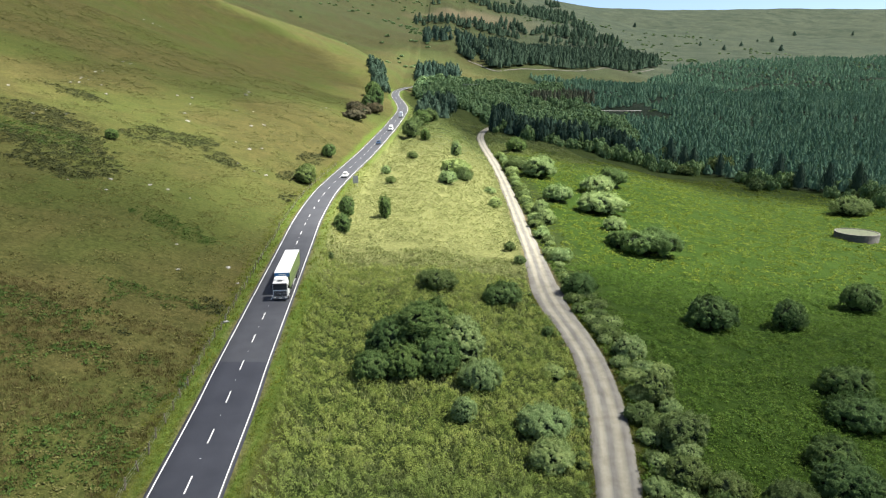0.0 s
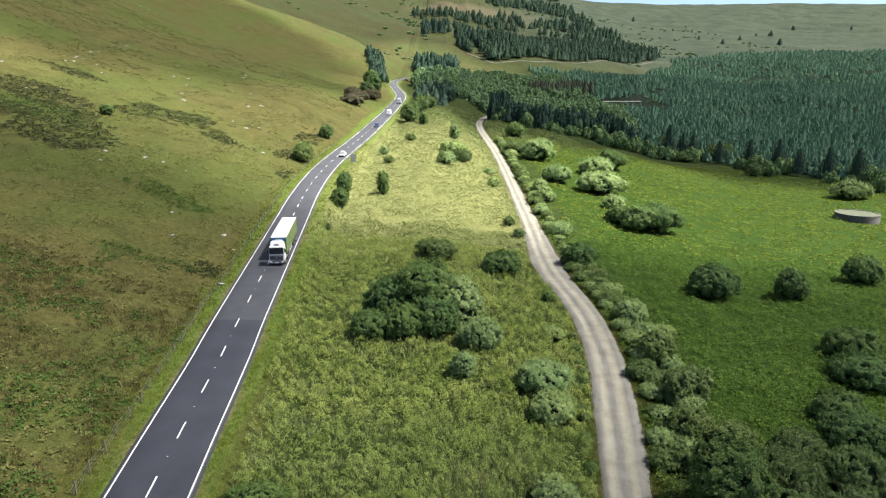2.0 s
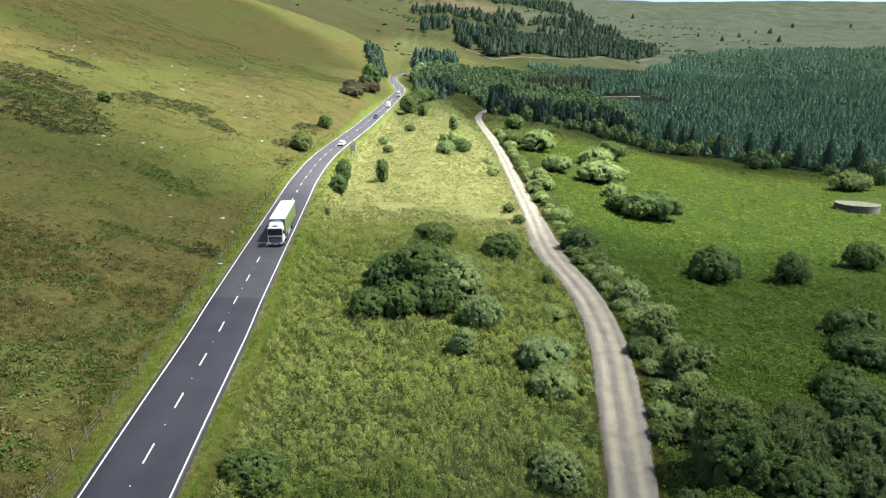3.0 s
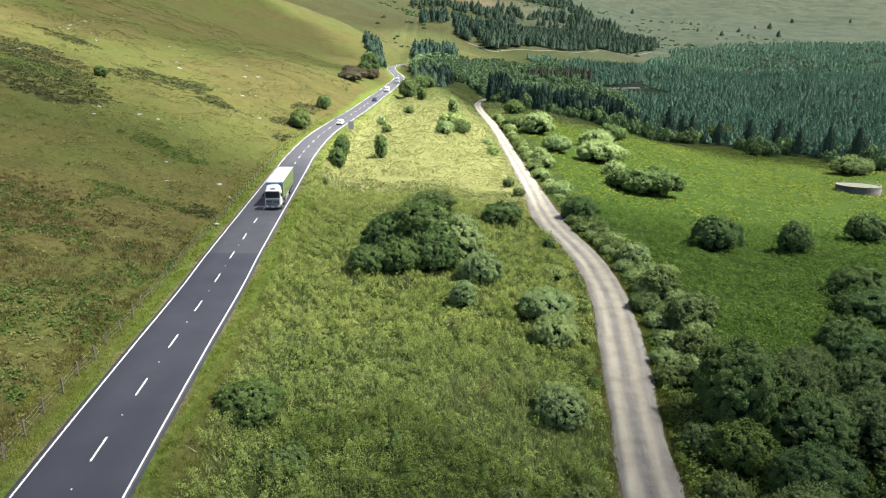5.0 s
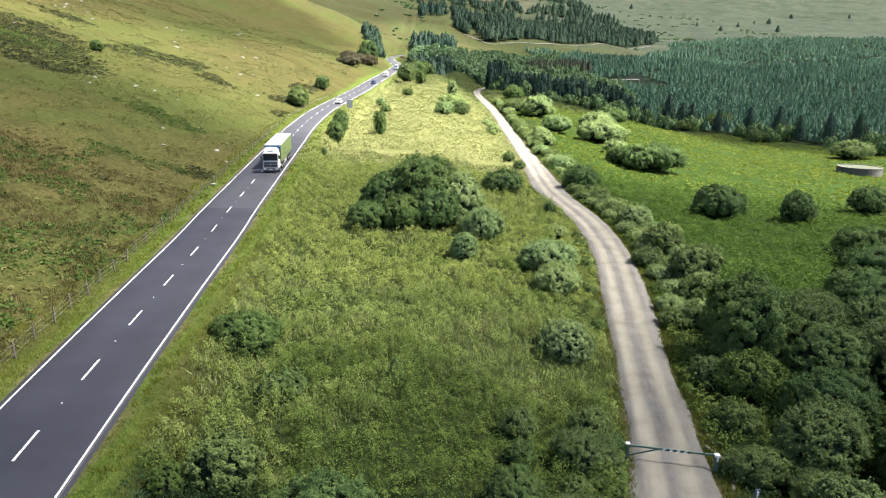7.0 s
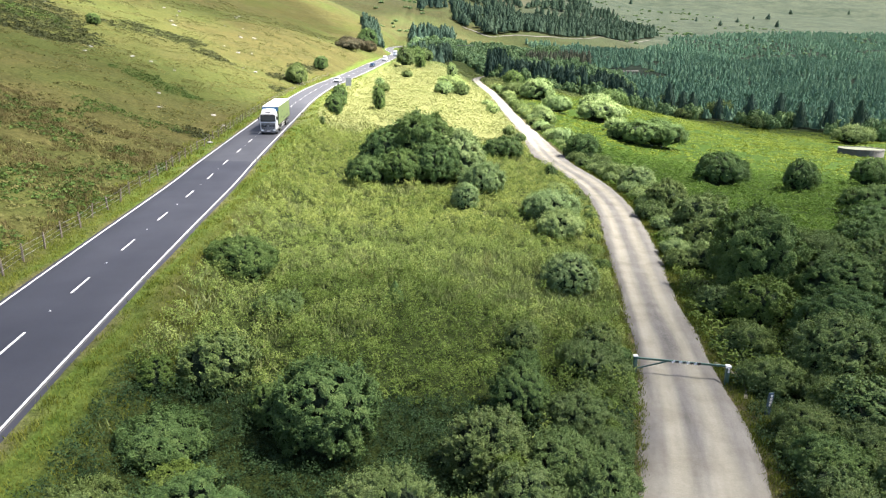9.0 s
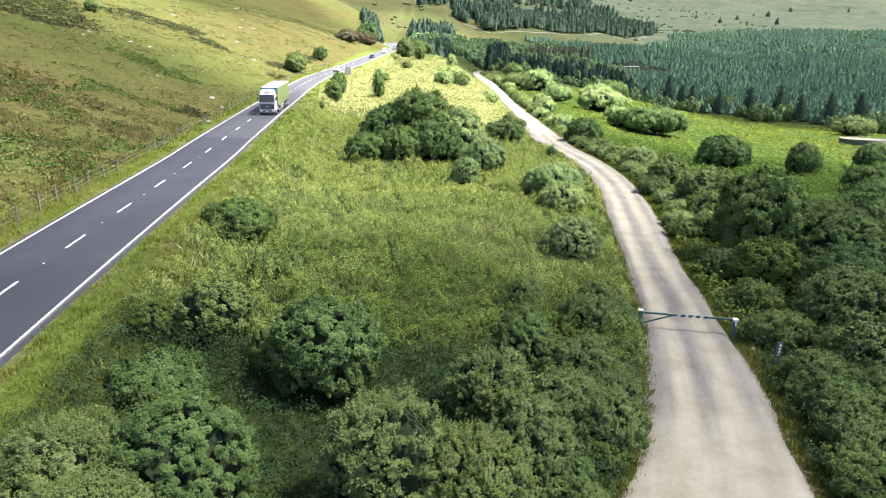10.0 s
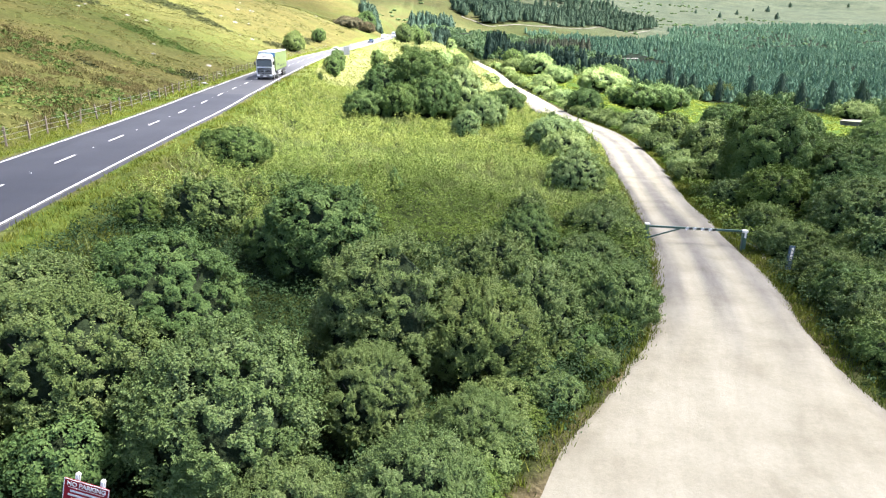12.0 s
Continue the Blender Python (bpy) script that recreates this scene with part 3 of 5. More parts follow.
def build_track():
    k = np.linspace(-1, 1, 13)
    v, f, side = ribbon(TRACK, lambda i: k * TRACK[i, 2] / 2, 0)
    n = len(TRACK)
    rag = fractal(np.arange(n) * .23, np.zeros(n)) * .4, fractal(np.arange(n) * .23, np.zeros(n) + 9) * .4
    for col, r, sgn in ((0, rag[0], -1), (12, rag[1], 1)):
        v[:, col] += side * (r + .1)[:, None] * sgn
    z = np.repeat(np.interp(TRACK[:, 1], NEAR_Y, spread(NEAR_Y, TRACK_Z))[:, None], 13, 1)
    off = k[None] * TRACK[:, 2:3] / 2
    near = np.clip((27 - TRACK[:, 1:2]) / 9, 0, 1)
    z = z + .05 + np.where(np.abs(k) > .99, -.22, 0) - .05 * np.exp(-((np.abs(off) - .85) / .35) ** 2) * (1 - near)
    lane = np.clip(np.exp(-((np.abs(off + .1) - .95) / .5) ** 4) + near, 0, 1) * np.clip((1.02 - np.abs(k)) * 7, 0, 1)
    me = mesh_of("track", np.dstack([v, z]).reshape(-1, 3), f[:, ::-1], GRAVEL, True)
    arc = np.concatenate([[0], np.cumsum(np.hypot(*np.diff(TRACK[:, :2], axis=0).T))])[:, None] * .13 + 0 * off
    stain = np.exp(-((TRACK[:, 1:2] - 41) / 5) ** 2) * np.exp(-((off - .1) / .5) ** 2) * np.clip(.75 + 1.2 * fractal(off * 1.3 + 3, arc * 9), 0, 1)
    for key, val in (("lane", lane), ("sideways", off), ("along", arc), ("stain", stain)):
        me.attributes.new(key, "FLOAT", "POINT").data.foreach_set("value", val.ravel().astype(np.float32))
    return tagged(new("gravel_track", me), "pale gravel farm track with two worn wheel lanes", "track", kind="structure")


build_track()


# ---- bushes and trees ----
def dome_lobes(rng, count, lean=0.15):
    """Overlapping rounded masses that make up a crown of radius 1 and height 1 above its base."""
    lobes = [(0, 0, .42, .6, .6, .5)]
    for i in range(count):
        a, e = i * 2.4 + rng.uniform(-.4, .4), (i + rng.uniform(0, 1)) / count
        r = .7 * math.sqrt(1 - (.93 * e) ** 2) * rng.uniform(.86, 1.1)
        s = rng.uniform(.27, .4)
        lobes.append((r * math.cos(a), r * math.sin(a), .14 + e * .55 + rng.uniform(-.05, .06), s * 1.1, s * 1.1, s * .9))
    return np.array(lobes)


def unit(v):
    return v / (np.linalg.norm(v, axis=-1, keepdims=True) + 1e-9)


def crown_mesh(name, mat, seed, clumps, n, leaf, core=.62, loose=.4, tall=1.0):
    """A crown of radius 1 and height tall: leafy clumps round a core coloured dark for inner shade, each built of
    smaller puffs, with gaps between.
    loose: how many long sprigs break the outline."""
    rng = np.random.RandomState(seed)
    clumps, n = int(clumps * (.55 + .45 * tall)), int(n * (.55 + .45 * tall))
    k = np.arange(clumps)
    dz = 1 - (1.3 + .3 * max(0, tall - 1)) * (k + rng.uniform(.2, .8, clumps)) / clumps
    turn = k * 2.39996 + rng.uniform(-.35, .35, clumps)
    flat = np.sqrt(np.clip(1 - dz ** 2, 0, 1))
    way = np.stack([flat * np.cos(turn), flat * np.sin(turn), dz], 1)
    swell = unit(rng.normal(0, 1, (22, 3)) * np.array([1, 1, .8]) + np.array([0, 0, .3]))
    gain = np.concatenate([rng.uniform(-.18, .2, 5), rng.uniform(-.1, .2, 17)])
    sharp = np.array([3.0] * 5 + [14.0] * 17)
    bulge = lambda d: .97 + np.sum(gain * np.clip(d @ swell.T, 0, 1) ** sharp, axis=-1)
    reach = .78 * bulge(way) * rng.uniform(.94, 1.06, clumps)
    heart = np.array([0, 0, .42 * tall])
    squash = np.array([1, 1, (.58 * tall - .15) / .78])
    mid = heart + way * reach[:, None] * squash
    big = rng.uniform(.7, 1.3, clumps) * 1.62 / math.sqrt(clumps)
    # puffs stand on the outer side of each clump
    m = 6
    pd = unit(rng.normal(0, 1, (clumps, m, 3)) + way[:, None] * .7 + np.array([0, 0, .25]))
    pr = big[:, None] * rng.uniform(.38, .62, (clumps, m))
    pc = mid[:, None] + pd * (big[:, None] * rng.uniform(.5, .85, (clumps, m)))[..., None] * np.array([1, 1, .85])
    pd, pr, pc = pd.reshape(-1, 3), pr.ravel(), pc.reshape(-1, 3)
    pick = rng.choice(len(pr), int(n * 2.2), p=pr ** 2 / np.sum(pr ** 2))
    d = unit(rng.normal(0, 1, (len(pick), 3)) + pd[pick] * .55 + np.array([0, 0, .2]))
    p = pc[pick] + d * (pr[pick] * rng.uniform(.7, 1.22, len(pick)))[:, None]
    hidden = np.zeros(len(p), bool)
    for c, r in zip(mid, big):
        hidden |= np.sum((p - c) ** 2, axis=1) < (r * .74) ** 2
    good = ~hidden & (p[:, 2] > .015) & (rng.uniform(0, 1, len(p)) < .45 + .55 * np.clip(p[:, 2] / (.42 * tall), 0, 1))
    p, d, out = p[good][:n], d[good][:n], way[pick // m][good][:n]
    normal = d * .6 + out * .65 + np.array([0, 0, .1])
    # loose sprigs
    q = int(n * .0045 * loose * 4)
    src = rng.randint(len(p), size=q)
    grow = unit(out[src] * .7 + d[src] * .4 + np.array([0, 0, .75]) + rng.normal(0, .22, (q, 3)))
    run = np.linspace(.1, 1, 14)[None, :, None] * grow[:, None, :] * rng.uniform(.06, .17, (q, 1, 1))
    sp = (p[src][:, None, :] + run + rng.normal(0, leaf * .4, (q, 14, 3))).reshape(-1, 3)
    p = np.vstack([p, sp])
    normal = np.vstack([normal, np.repeat(grow, 14, 0) * .5 + np.array([0, 0, .4]) + rng.normal(0, .45, (len(sp), 3))])
    leafage = diamonds(p, normal, np.full(len(p), leaf), rng, .62, .24)
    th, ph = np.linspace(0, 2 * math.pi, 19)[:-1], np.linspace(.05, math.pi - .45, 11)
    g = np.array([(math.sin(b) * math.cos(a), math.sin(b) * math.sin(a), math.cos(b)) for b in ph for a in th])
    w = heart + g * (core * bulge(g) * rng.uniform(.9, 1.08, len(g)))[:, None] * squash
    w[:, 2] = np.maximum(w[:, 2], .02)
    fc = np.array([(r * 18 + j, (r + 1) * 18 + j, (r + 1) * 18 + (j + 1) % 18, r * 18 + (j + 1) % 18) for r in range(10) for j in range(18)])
    return mesh_of(name, *leafage, mat), mesh_of("bough", w, fc, CORE_SHADE)


def stems_mesh(seed, count, top=.75, thick=.03):
    rng = np.random.RandomState(seed)
    out = []
    for i in range(count):
        a, r = rng.uniform(0, 2 * math.pi), rng.uniform(.25, .6) * (count > 1)
        pts = [(.06 * math.cos(a) + r * t ** 1.3 * math.cos(a) + rng.normal(0, .015), .06 * math.sin(a) + r * t ** 1.3 * math.sin(a) + rng.normal(0, .015), t * top - .04)
               for t in np.linspace(0, 1, 6)]
        out.append(tube(pts, np.linspace(thick, thick * .3, 6) * rng.uniform(.7, 1.2), 6))
    v, f = joined(*out)
    return mesh_of("trunk", v, f, BARK, True)


LOD = {"near": (150, 64000, .027), "fine": (120, 34000, .04), "mid": (70, 10500, .068), "far": (44, 4600, .092)}
HABIT = {"willow": 1.3, "dark": .35, "lime": 1.2, "grey": .5, "sage": 1.1, "brown": .6}
_stock = {}
WORDS = {"willow": "green leafy willow bush with dense rounded crown", "dark": "dark green dense rounded thorn bush",
         "lime": "bright yellow-green young bush with loose leaves", "grey": "grey-green soft rounded willow bush", "brown": "bronze-brown twiggy scrub beside the road", "sage": "sage-green leafy willow bush with pale shoots"}


def bush(kind, lod, x, y, r, h, seed=0, group="", label="", sink=0.05):
    """A bush: stems and a leafy crown, set on the land."""
    build = min((.7, 1.0, 1.35, 1.75, 2.2), key=lambda a: abs(math.log(a * r / h)))
    key = (kind, lod, seed % 2, build)
    if key not in _stock:
        count, n, leaf = LOD[lod]
        root = new("bush")
        i = 10 * seed + len(_stock)
        part("trunk", stems_mesh(i, 5, .75 * build), BARK, root)
        crown, inner = crown_mesh("crown", LEAF[kind], i, count, n, leaf, {"near": .68, "fine": .69, "mid": .7, "far": .7}[lod], HABIT[kind], build)
        part("crown", crown, LEAF[kind], root)
        part("bough", inner, CORE_SHADE, root, "dark twig core, coloured for shade inside the crown")
        _stock[key] = [root, False]
    root, used = _stock[key]
    rng = random.Random(int(x * 13 + y * 7))
    m = pose(x, y, float(ground_z(x, y)) - sink, 0, 0, rng.uniform(0, 360)) @ Matrix.Diagonal((r, r * rng.uniform(.88, 1.1), h / build, 1))
    if used:
        ob = copy_thing(root, m)
        ob.scale = m.to_scale()
    else:
        root.matrix_basis = m
        _stock[key][1] = True
        ob = root
    ob["label"] = label or WORDS[kind]
    ob["category"] = "bush"
    ob["group"] = group or "bushes in the valley"
    return ob


# the great thorn clump in the meadow
for i, (x, y, r, h) in enumerate([(-2.6, 90.0, 5.4, 9.6), (-7.4, 89.0, 4.2, 6.9), (2.2, 90.0, 4.6, 7.4), (-1.0, 85.6, 4.2, 5.8), (-9.4, 84.0, 3.5, 3.8),
                                  (4.9, 82.2, 3.0, 4.3), (-5.0, 84.2, 3.6, 4.6)]):
    bush("grey" if i in (2, 5) else "dark", "fine", x, y, r, h, i, "great thorn clump in the meadow", "dark green thorn bush in a large meadow clump" if i not in (2, 5) else "")
# meadow between road and track
for i, (k, x, y, r, h) in enumerate([("willow", -1.0, 121.9, 3.8, 3.4), ("dark", 11.1, 118.5, 4.2, 3.9), ("grey", 2.5, 73.6, 1.7, 3.1), ("grey", 12.1, 72.0, 3.3, 3.3),
                                     ("grey", 12.1, 65.4, 3.0, 3.0), ("grey", 16.0, 88.4, 1.6, 1.6), ("dark", -14.7, 46.0, 2.5, 3.1), ("grey", 9.8, 48.6, 2.1, 3.4),
                                     ("grey", 9.6, 51.5, 1.6, 2.2), ("dark", 17.4, 103.8, 1.0, 2.0), ("willow", 16.6, 158.4, 1.4, 2.1),
                                     ("willow", 17.9, 146.8, 1.4, 1.9)]):
    bush(k, "fine" if r > 2 else "mid", x, y, r, h, i)
for i, (k, x, y, r, h) in enumerate([("dark", -24.8, 159.2, 2.2, 5.0), ("dark", -26.0, 175.1, 2.3, 5.5), ("dark", -15.8, 176.7, 1.7, 6.4), ("willow", -23.8, 134.6, .7, 1.5),
                                     ("grey", 5.5, 279.3, 2.4, 6.6), ("grey", 1.6, 227.0, 3.5, 4.4), ("willow", 7.8, 240.4, 3.1, 4.4), ("grey", 5.0, 249.2, 5.0, 4.8),
                                     ("grey", 16.4, 208.6, 2.3, 3.2), ("grey", 16.7, 230.7, 2.2, 2.3), ("willow", -14.6, 309.8, 4.4, 8.0), ("dark", -8.2, 303.4, 2.6, 5.6),
                                     ("willow", -17.5, 220, 1.6, 2.4), ("grey", -20.5, 236, 1.8, 3.0), ("willow", -12, 262, 2.2, 2.6)]):
    bush(k, "mid" if r > 2 else "far", x, y, r, h, i)
# field to the right of the track
for i, (k, x, y, r, h) in enumerate([("dark", 50.4, 116.8, 4.7, 6.2), ("dark", 66.8, 120.0, 3.5, 5.8), ("dark", 89.9, 134.8, 4.0, 6.0), ("dark", 57.7, 86.8, 3.8, 4.1),
                                     ("dark", 54.4, 78.2, 4.3, 3.9), ("dark", 27.4, 125.9, 3.6, 4.8), ("grey", 28.0, 151.1, 2.8, 3.0), ("grey", 29.3, 96.4, 2.7, 3.3),
                                     ("willow", 28.6, 81.9, 2.5, 3.4), ("willow", 28.1, 70.4, 2.8, 3.8), ("willow", 26.3, 62.6, 2.2, 2.8), ("grey", 25.0, 55.8, 1.8, 2.6),
                                     ("grey", 31.5, 89.0, 2.0, 2.2), ("willow", 25.0, 76.5, 1.8, 1.9)]):
    bush(k, "fine" if r > 3 else "mid", x, y, r, h, i)
for i, (k, x, y, r, h) in enumerate([("grey", 39.3, 268.9, 7.2, 8.4), ("willow", 32.2, 283.6, 5.2, 5.0), ("dark", 36.8, 331.9, 5.1, 7.4), ("dark", 54.2, 419.6, 4.6, 8.0),
                                     ("grey", 39.1, 221.7, 5.3, 5.8), ("grey", 51.7, 211.1, 7.6, 6.6), ("grey", 57.8, 245.2, 7.8, 7.2), ("dark", 67.8, 262.0, 6.2, 7.0),
                                     ("grey", 29.5, 188.3, 3.2, 4.2), ("dark", 50.6, 168.0, 6.2, 5.6), ("dark", 56.6, 169.5, 6.4, 7.2), ("dark", 47.2, 171.0, 3.6, 3.6),
                                     ("grey", 50.6, 189.2, 3.3, 3.7), ("willow", 171.5, 272.0, 8.2, 7.0), ("willow", 160.5, 336.0, 4.3, 6.1), ("willow", 142.5, 387.5, 5.6, 5.1),
                                     ("willow", 148.2, 440.4, 6.0, 8.1), ("willow", 169.0, 401.7, 8.0, 9.0), ("grey", 30.5, 204, 2.6, 3.4)]):
    bush(k, "fine" if r > 5 and y < 290 else "mid", x, y, r, h, i)
# hedge-like scrub along the right of the track, and small bushes in the ditch on its other side
rs = np.random.RandomState(11)
for i, y in enumerate(np.concatenate([np.arange(58, 128, 2.6), np.arange(128, 330, 4.4)])):
    for row in range(2 if y < 128 else 1):
        py = y + rs.uniform(-1.5, 1.5)
        x = float(track_x(py)) + rs.uniform(4.0, 5.5) + row * rs.uniform(1.8, 3.2)
        r = rs.uniform(.8, 1.6) * (1 + py / 400)
        bush(("willow", "grey", "sage", "grey")[(i + row) % 4], "mid" if py < 110 else "far", x, py, r, r * rs.uniform(.75, 1.15), i, "scrub along the track", "low leafy scrub bush beside the gravel track")
for i, y in enumerate(np.arange(57, 128, 2.9)):
    py, r = y + rs.uniform(-1.2, 1.2), rs.uniform(.4, .95)
    half = float(np.interp(py, TRACK[:, 1], TRACK[:, 2])) / 2
    if rs.uniform() < .75:
        bush(("dark", "sage", "dark", "willow")[i % 4], "mid", float(track_x(py)) - half - r - rs.uniform(.2, .8), py, r, r * rs.uniform(.8, 1.3), i, "scrub along the track", "small dark bush in the ditch beside the track")
# left hillside and the far roadside
for i, (k, x, y, r, h) in enumerate([("dark", -91.0, 182.9, 1.9, 3.0), ("willow", -42.5, 202.3, 3.2, 5.4), ("dark", -42.0, 242.6, 2.7, 4.8), ("willow", -44, 212, 2.4, 3),
                                     ("brown", -44, 332.0, 5.5, 5.0), ("brown", -43, 352, 5.0, 5.2), ("dark", -44.3, 447.1, 6.0, 13), ("brown", -40, 396, 5.0, 6.5), ("brown", -49, 372, 5.0, 5.0),
                                     ("dark", -46, 418, 5.0, 8.0), ("dark", -52, 500, 6.0, 12),
                                     ("dark", -47, 470, 6.0, 12), ("willow", -14, 345, 4, 6), ("dark", -12, 372, 5, 8), ("willow", -8, 400, 5, 7)]):
    bush(k, "mid", x, y, r, h, i, "bushes on the hillside")
# thicket in the foreground between the road and the track
for i, (k, x, y, r, h) in enumerate([("dark", -5.5, 25.6, 2.8, 4.4), ("willow", -2.5, 18.0, 2.3, 4.3), ("dark", -8.2, 17.2, 2.4, 4.4), ("willow", -11.2, 16.4, 2.3, 3.4),
                                     ("willow", -9.3, 13.8, 2.0, 3.9), ("willow", -5.5, 12.8, 2.45, 3.75), ("willow", -2.4, 14.4, 1.5, 2.8), ("willow", .5, 17.8, 1.9, 3.2),
                                     ("willow", 2.6, 20.4, 1.7, 2.8), ("willow", 1.6, 24.4, 1.9, 2.9), ("sage", 4.6, 24.0, 1.8, 2.3), ("sage", 6.2, 22.4, 1.6, 2.2),
                                     ("willow", 6.0, 27.8, 1.7, 2.0), ("dark", 3.4, 28.8, 1.8, 2.9), ("willow", 8.2, 33.8, 2.0, 2.0), ("willow", 6.9, 25.4, 1.3, 1.8)]):
    r *= .92
    x = min(x, float(track_x(y)) - float(np.interp(y, TRACK[:, 1], TRACK[:, 2])) / 2 - r * 1.16)
    bush(k, "near" if y < 18.5 else "fine", x, y, r, h, i, "willow thicket")
for i, (k, x, y, r, h) in enumerate([("sage", -11.6, 30.0, 1.9, 2.9), ("lime", -13.9, 28.4, .9, 1.6), ("dark", -11.9, 24.2, 2.2, 1.5), ("lime", -10.4, 21.4, 1.3, 1.5),
                                     ("willow", 9.2, 36.8, 1.7, 1.9), ("sage", .2, 14.0, 1.2, 1.6), ("willow", -.6, 11.2, 1.6, 2.0), ("lime", 2.4, 22.6, .9, 2.2),
                                     ("sage", -13.2, 14.6, 1.8, 1.8), ("sage", -11.4, 11.4, 1.6, 2.2), ("dark", 4.3, 33.4, 1.0, 1.6), ("willow", -12.9, 19.4, 1.5, 1.0),
                                     ("willow", -3.6, 10.6, 1.5, 1.6), ("sage", 7.0, 30.6, 1.0, 1.3), ("dark", -8.0, 27.2, 1.5, 2.2), ("sage", -11.0, 40.5, 1.8, 1.1),
                                     ("willow", 4.6, 36.4, 1.4, 1.7)]):
    r *= .92
    x = min(x, float(track_x(y)) - float(np.interp(y, TRACK[:, 1], TRACK[:, 2])) / 2 - r * 1.16)
    bush(k, "near" if y < 15 and k != "lime" else "fine" if y < 29 and r > 1.2 else "mid", x, y, r, h, i, "willow thicket")
rs = np.random.RandomState(77)
for i in range(46):
    y = 9.5 + i * .62 + rs.uniform(-.3, .3)
    half = float(np.interp(y, TRACK[:, 1], TRACK[:, 2])) / 2
    r = rs.uniform(.5, 1.0)
    bush(("willow", "sage", "dark", "willow", "lime")[i % 5], "mid", float(track_x(y)) - half - r * 1.1 - rs.uniform(.25, 2.0), y, r, r * rs.uniform(.8, 1.3), i, "willow thicket", "small leafy bush at the edge of the track")
for i, (k, x, y, r, h) in enumerate([("dark", -13.4, 10.4, 1.5, 1.6), ("dark", -10.6, 9.0, 1.2, 1.1), ("dark", -8.8, 12.2, 1.3, 1.5), ("willow", -15.4, 12.4, 1.7, 2.2), ("dark", -12.4, 12.6, 1.3, 1.8)]):
    bush(k, "mid", x, y, r, h, i, "willow thicket")
# thicket and tall trees to the right of the track
for i, (k, x, y, r, h) in enumerate([("dark", 24.3, 49.2, 4.0, 7.8), ("lime", 22.2, 43.4, 2.3, 3.2), ("dark", 28.6, 45.4, 3.4, 5.4), ("willow", 30.2, 51.6, 3.4, 5.2),
                                     ("dark", 25.6, 39.2, 2.8, 4.2), ("sage", 22.0, 34.2, 2.5, 4.4), ("dark", 27.4, 33.0, 3.0, 5.2), ("willow", 33.4, 45.4, 3.2, 5.2),
                                     ("dark", 31.8, 38.0, 3.2, 5.0), ("sage", 20.2, 27.6, 2.2, 3.4), ("dark", 25.2, 26.8, 2.8, 4.8), ("willow", 18.6, 22.0, 2.0, 2.8),
                                     ("dark", 23.0, 20.8, 2.7, 4.2), ("sage", 37.4, 53.0, 3.2, 4.6), ("dark", 38.2, 44.4, 3.4, 5.2), ("willow", 34.8, 58.0, 2.6, 3.8)]):
    bush(k, "fine" if r > 2.4 else "mid", x, y, r, h, i, "thicket beside the track")
for i, (k, x, y, r, h) in enumerate([("sage", 18.8, 33.4, 1.4, 1.8), ("willow", 20.0, 45.6, 1.5, 1.9), ("sage", 23.6, 56.8, 1.7, 2.2), ("sage", 19.6, 39.0, 1.4, 1.6),
                                     ("willow", 17.0, 18.0, 1.4, 1.5), ("dark", 42.0, 60.0, 3.6, 4.8), ("willow", 41.6, 51.4, 3.2, 4.4), ("sage", 46.0, 56.0, 3.2, 4.2),
                                     ("willow", 30.4, 27.6, 2.8, 4.4), ("dark", 44.4, 67.2, 3.0, 3.4), ("sage", 18.2, 26.0, 1.2, 1.4), ("willow", 29.6, 59.8, 2.2, 2.8)]):
    bush(k, "fine" if r > 2.4 else "mid", x, y, r, h, i, "thicket beside the track")


# close bushes along the right edge of the near track
rs = np.random.RandomState(91)
for i, y in enumerate(np.arange(11.5, 33.5, 1.25)):
    half = float(np.interp(y, TRACK[:, 1], TRACK[:, 2])) / 2
    for row in range(2):
        r = rs.uniform(1.1, 1.7) if row == 0 else rs.uniform(1.5, 2.2)
        x = float(track_x(y)) + half + r * 1.1 + rs.uniform(.7, 1.3) + row * rs.uniform(2.0, 3.0)
        if abs(y - 30.2) > 2.2 or row:
            bush(("dark", "willow", "dark", "willow", "sage")[(i * 2 + row) % 5], "fine" if r > 1.4 else "mid", x, y + rs.uniform(-.4, .4), r, r * rs.uniform(.9, 1.35), i + row, "thicket beside the track")

# ---- woods ----
def planted(name, shapes, places, radius, height, mat, label, category, seed, vary=.27):
    """Many far trees in one mesh, each turned and sized on its own."""
    rng = np.random.RandomState(seed)
    verts, faces, o = [], [], 0
    for x, y in places:
        v, f = shapes[rng.randint(len(shapes))]
        a, s, w = rng.uniform(0, 6.28), rng.uniform(1 - vary, 1 + vary) * (1 + .45 * float(fractal(np.array(x / 38), np.array(y / 38), 2))), rng.uniform(.8, 1.2)
        w *= .5 + .5 * s
        c, d = math.cos(a), math.sin(a)
        q = np.empty_like(v)
        q[:, 0], q[:, 1] = x + (v[:, 0] * c - v[:, 1] * d) * radius * w, y + (v[:, 0] * d + v[:, 1] * c) * radius * w
        q[:, 2] = v[:, 2] * height * s + float(ground_z(x, y)) - .2
        verts.append(q), faces.append(f + o)
        o += len(v)
    return tagged(new(name, mesh_of(name, np.vstack(verts), np.vstack(faces), mat)), label, category, kind="stuff")


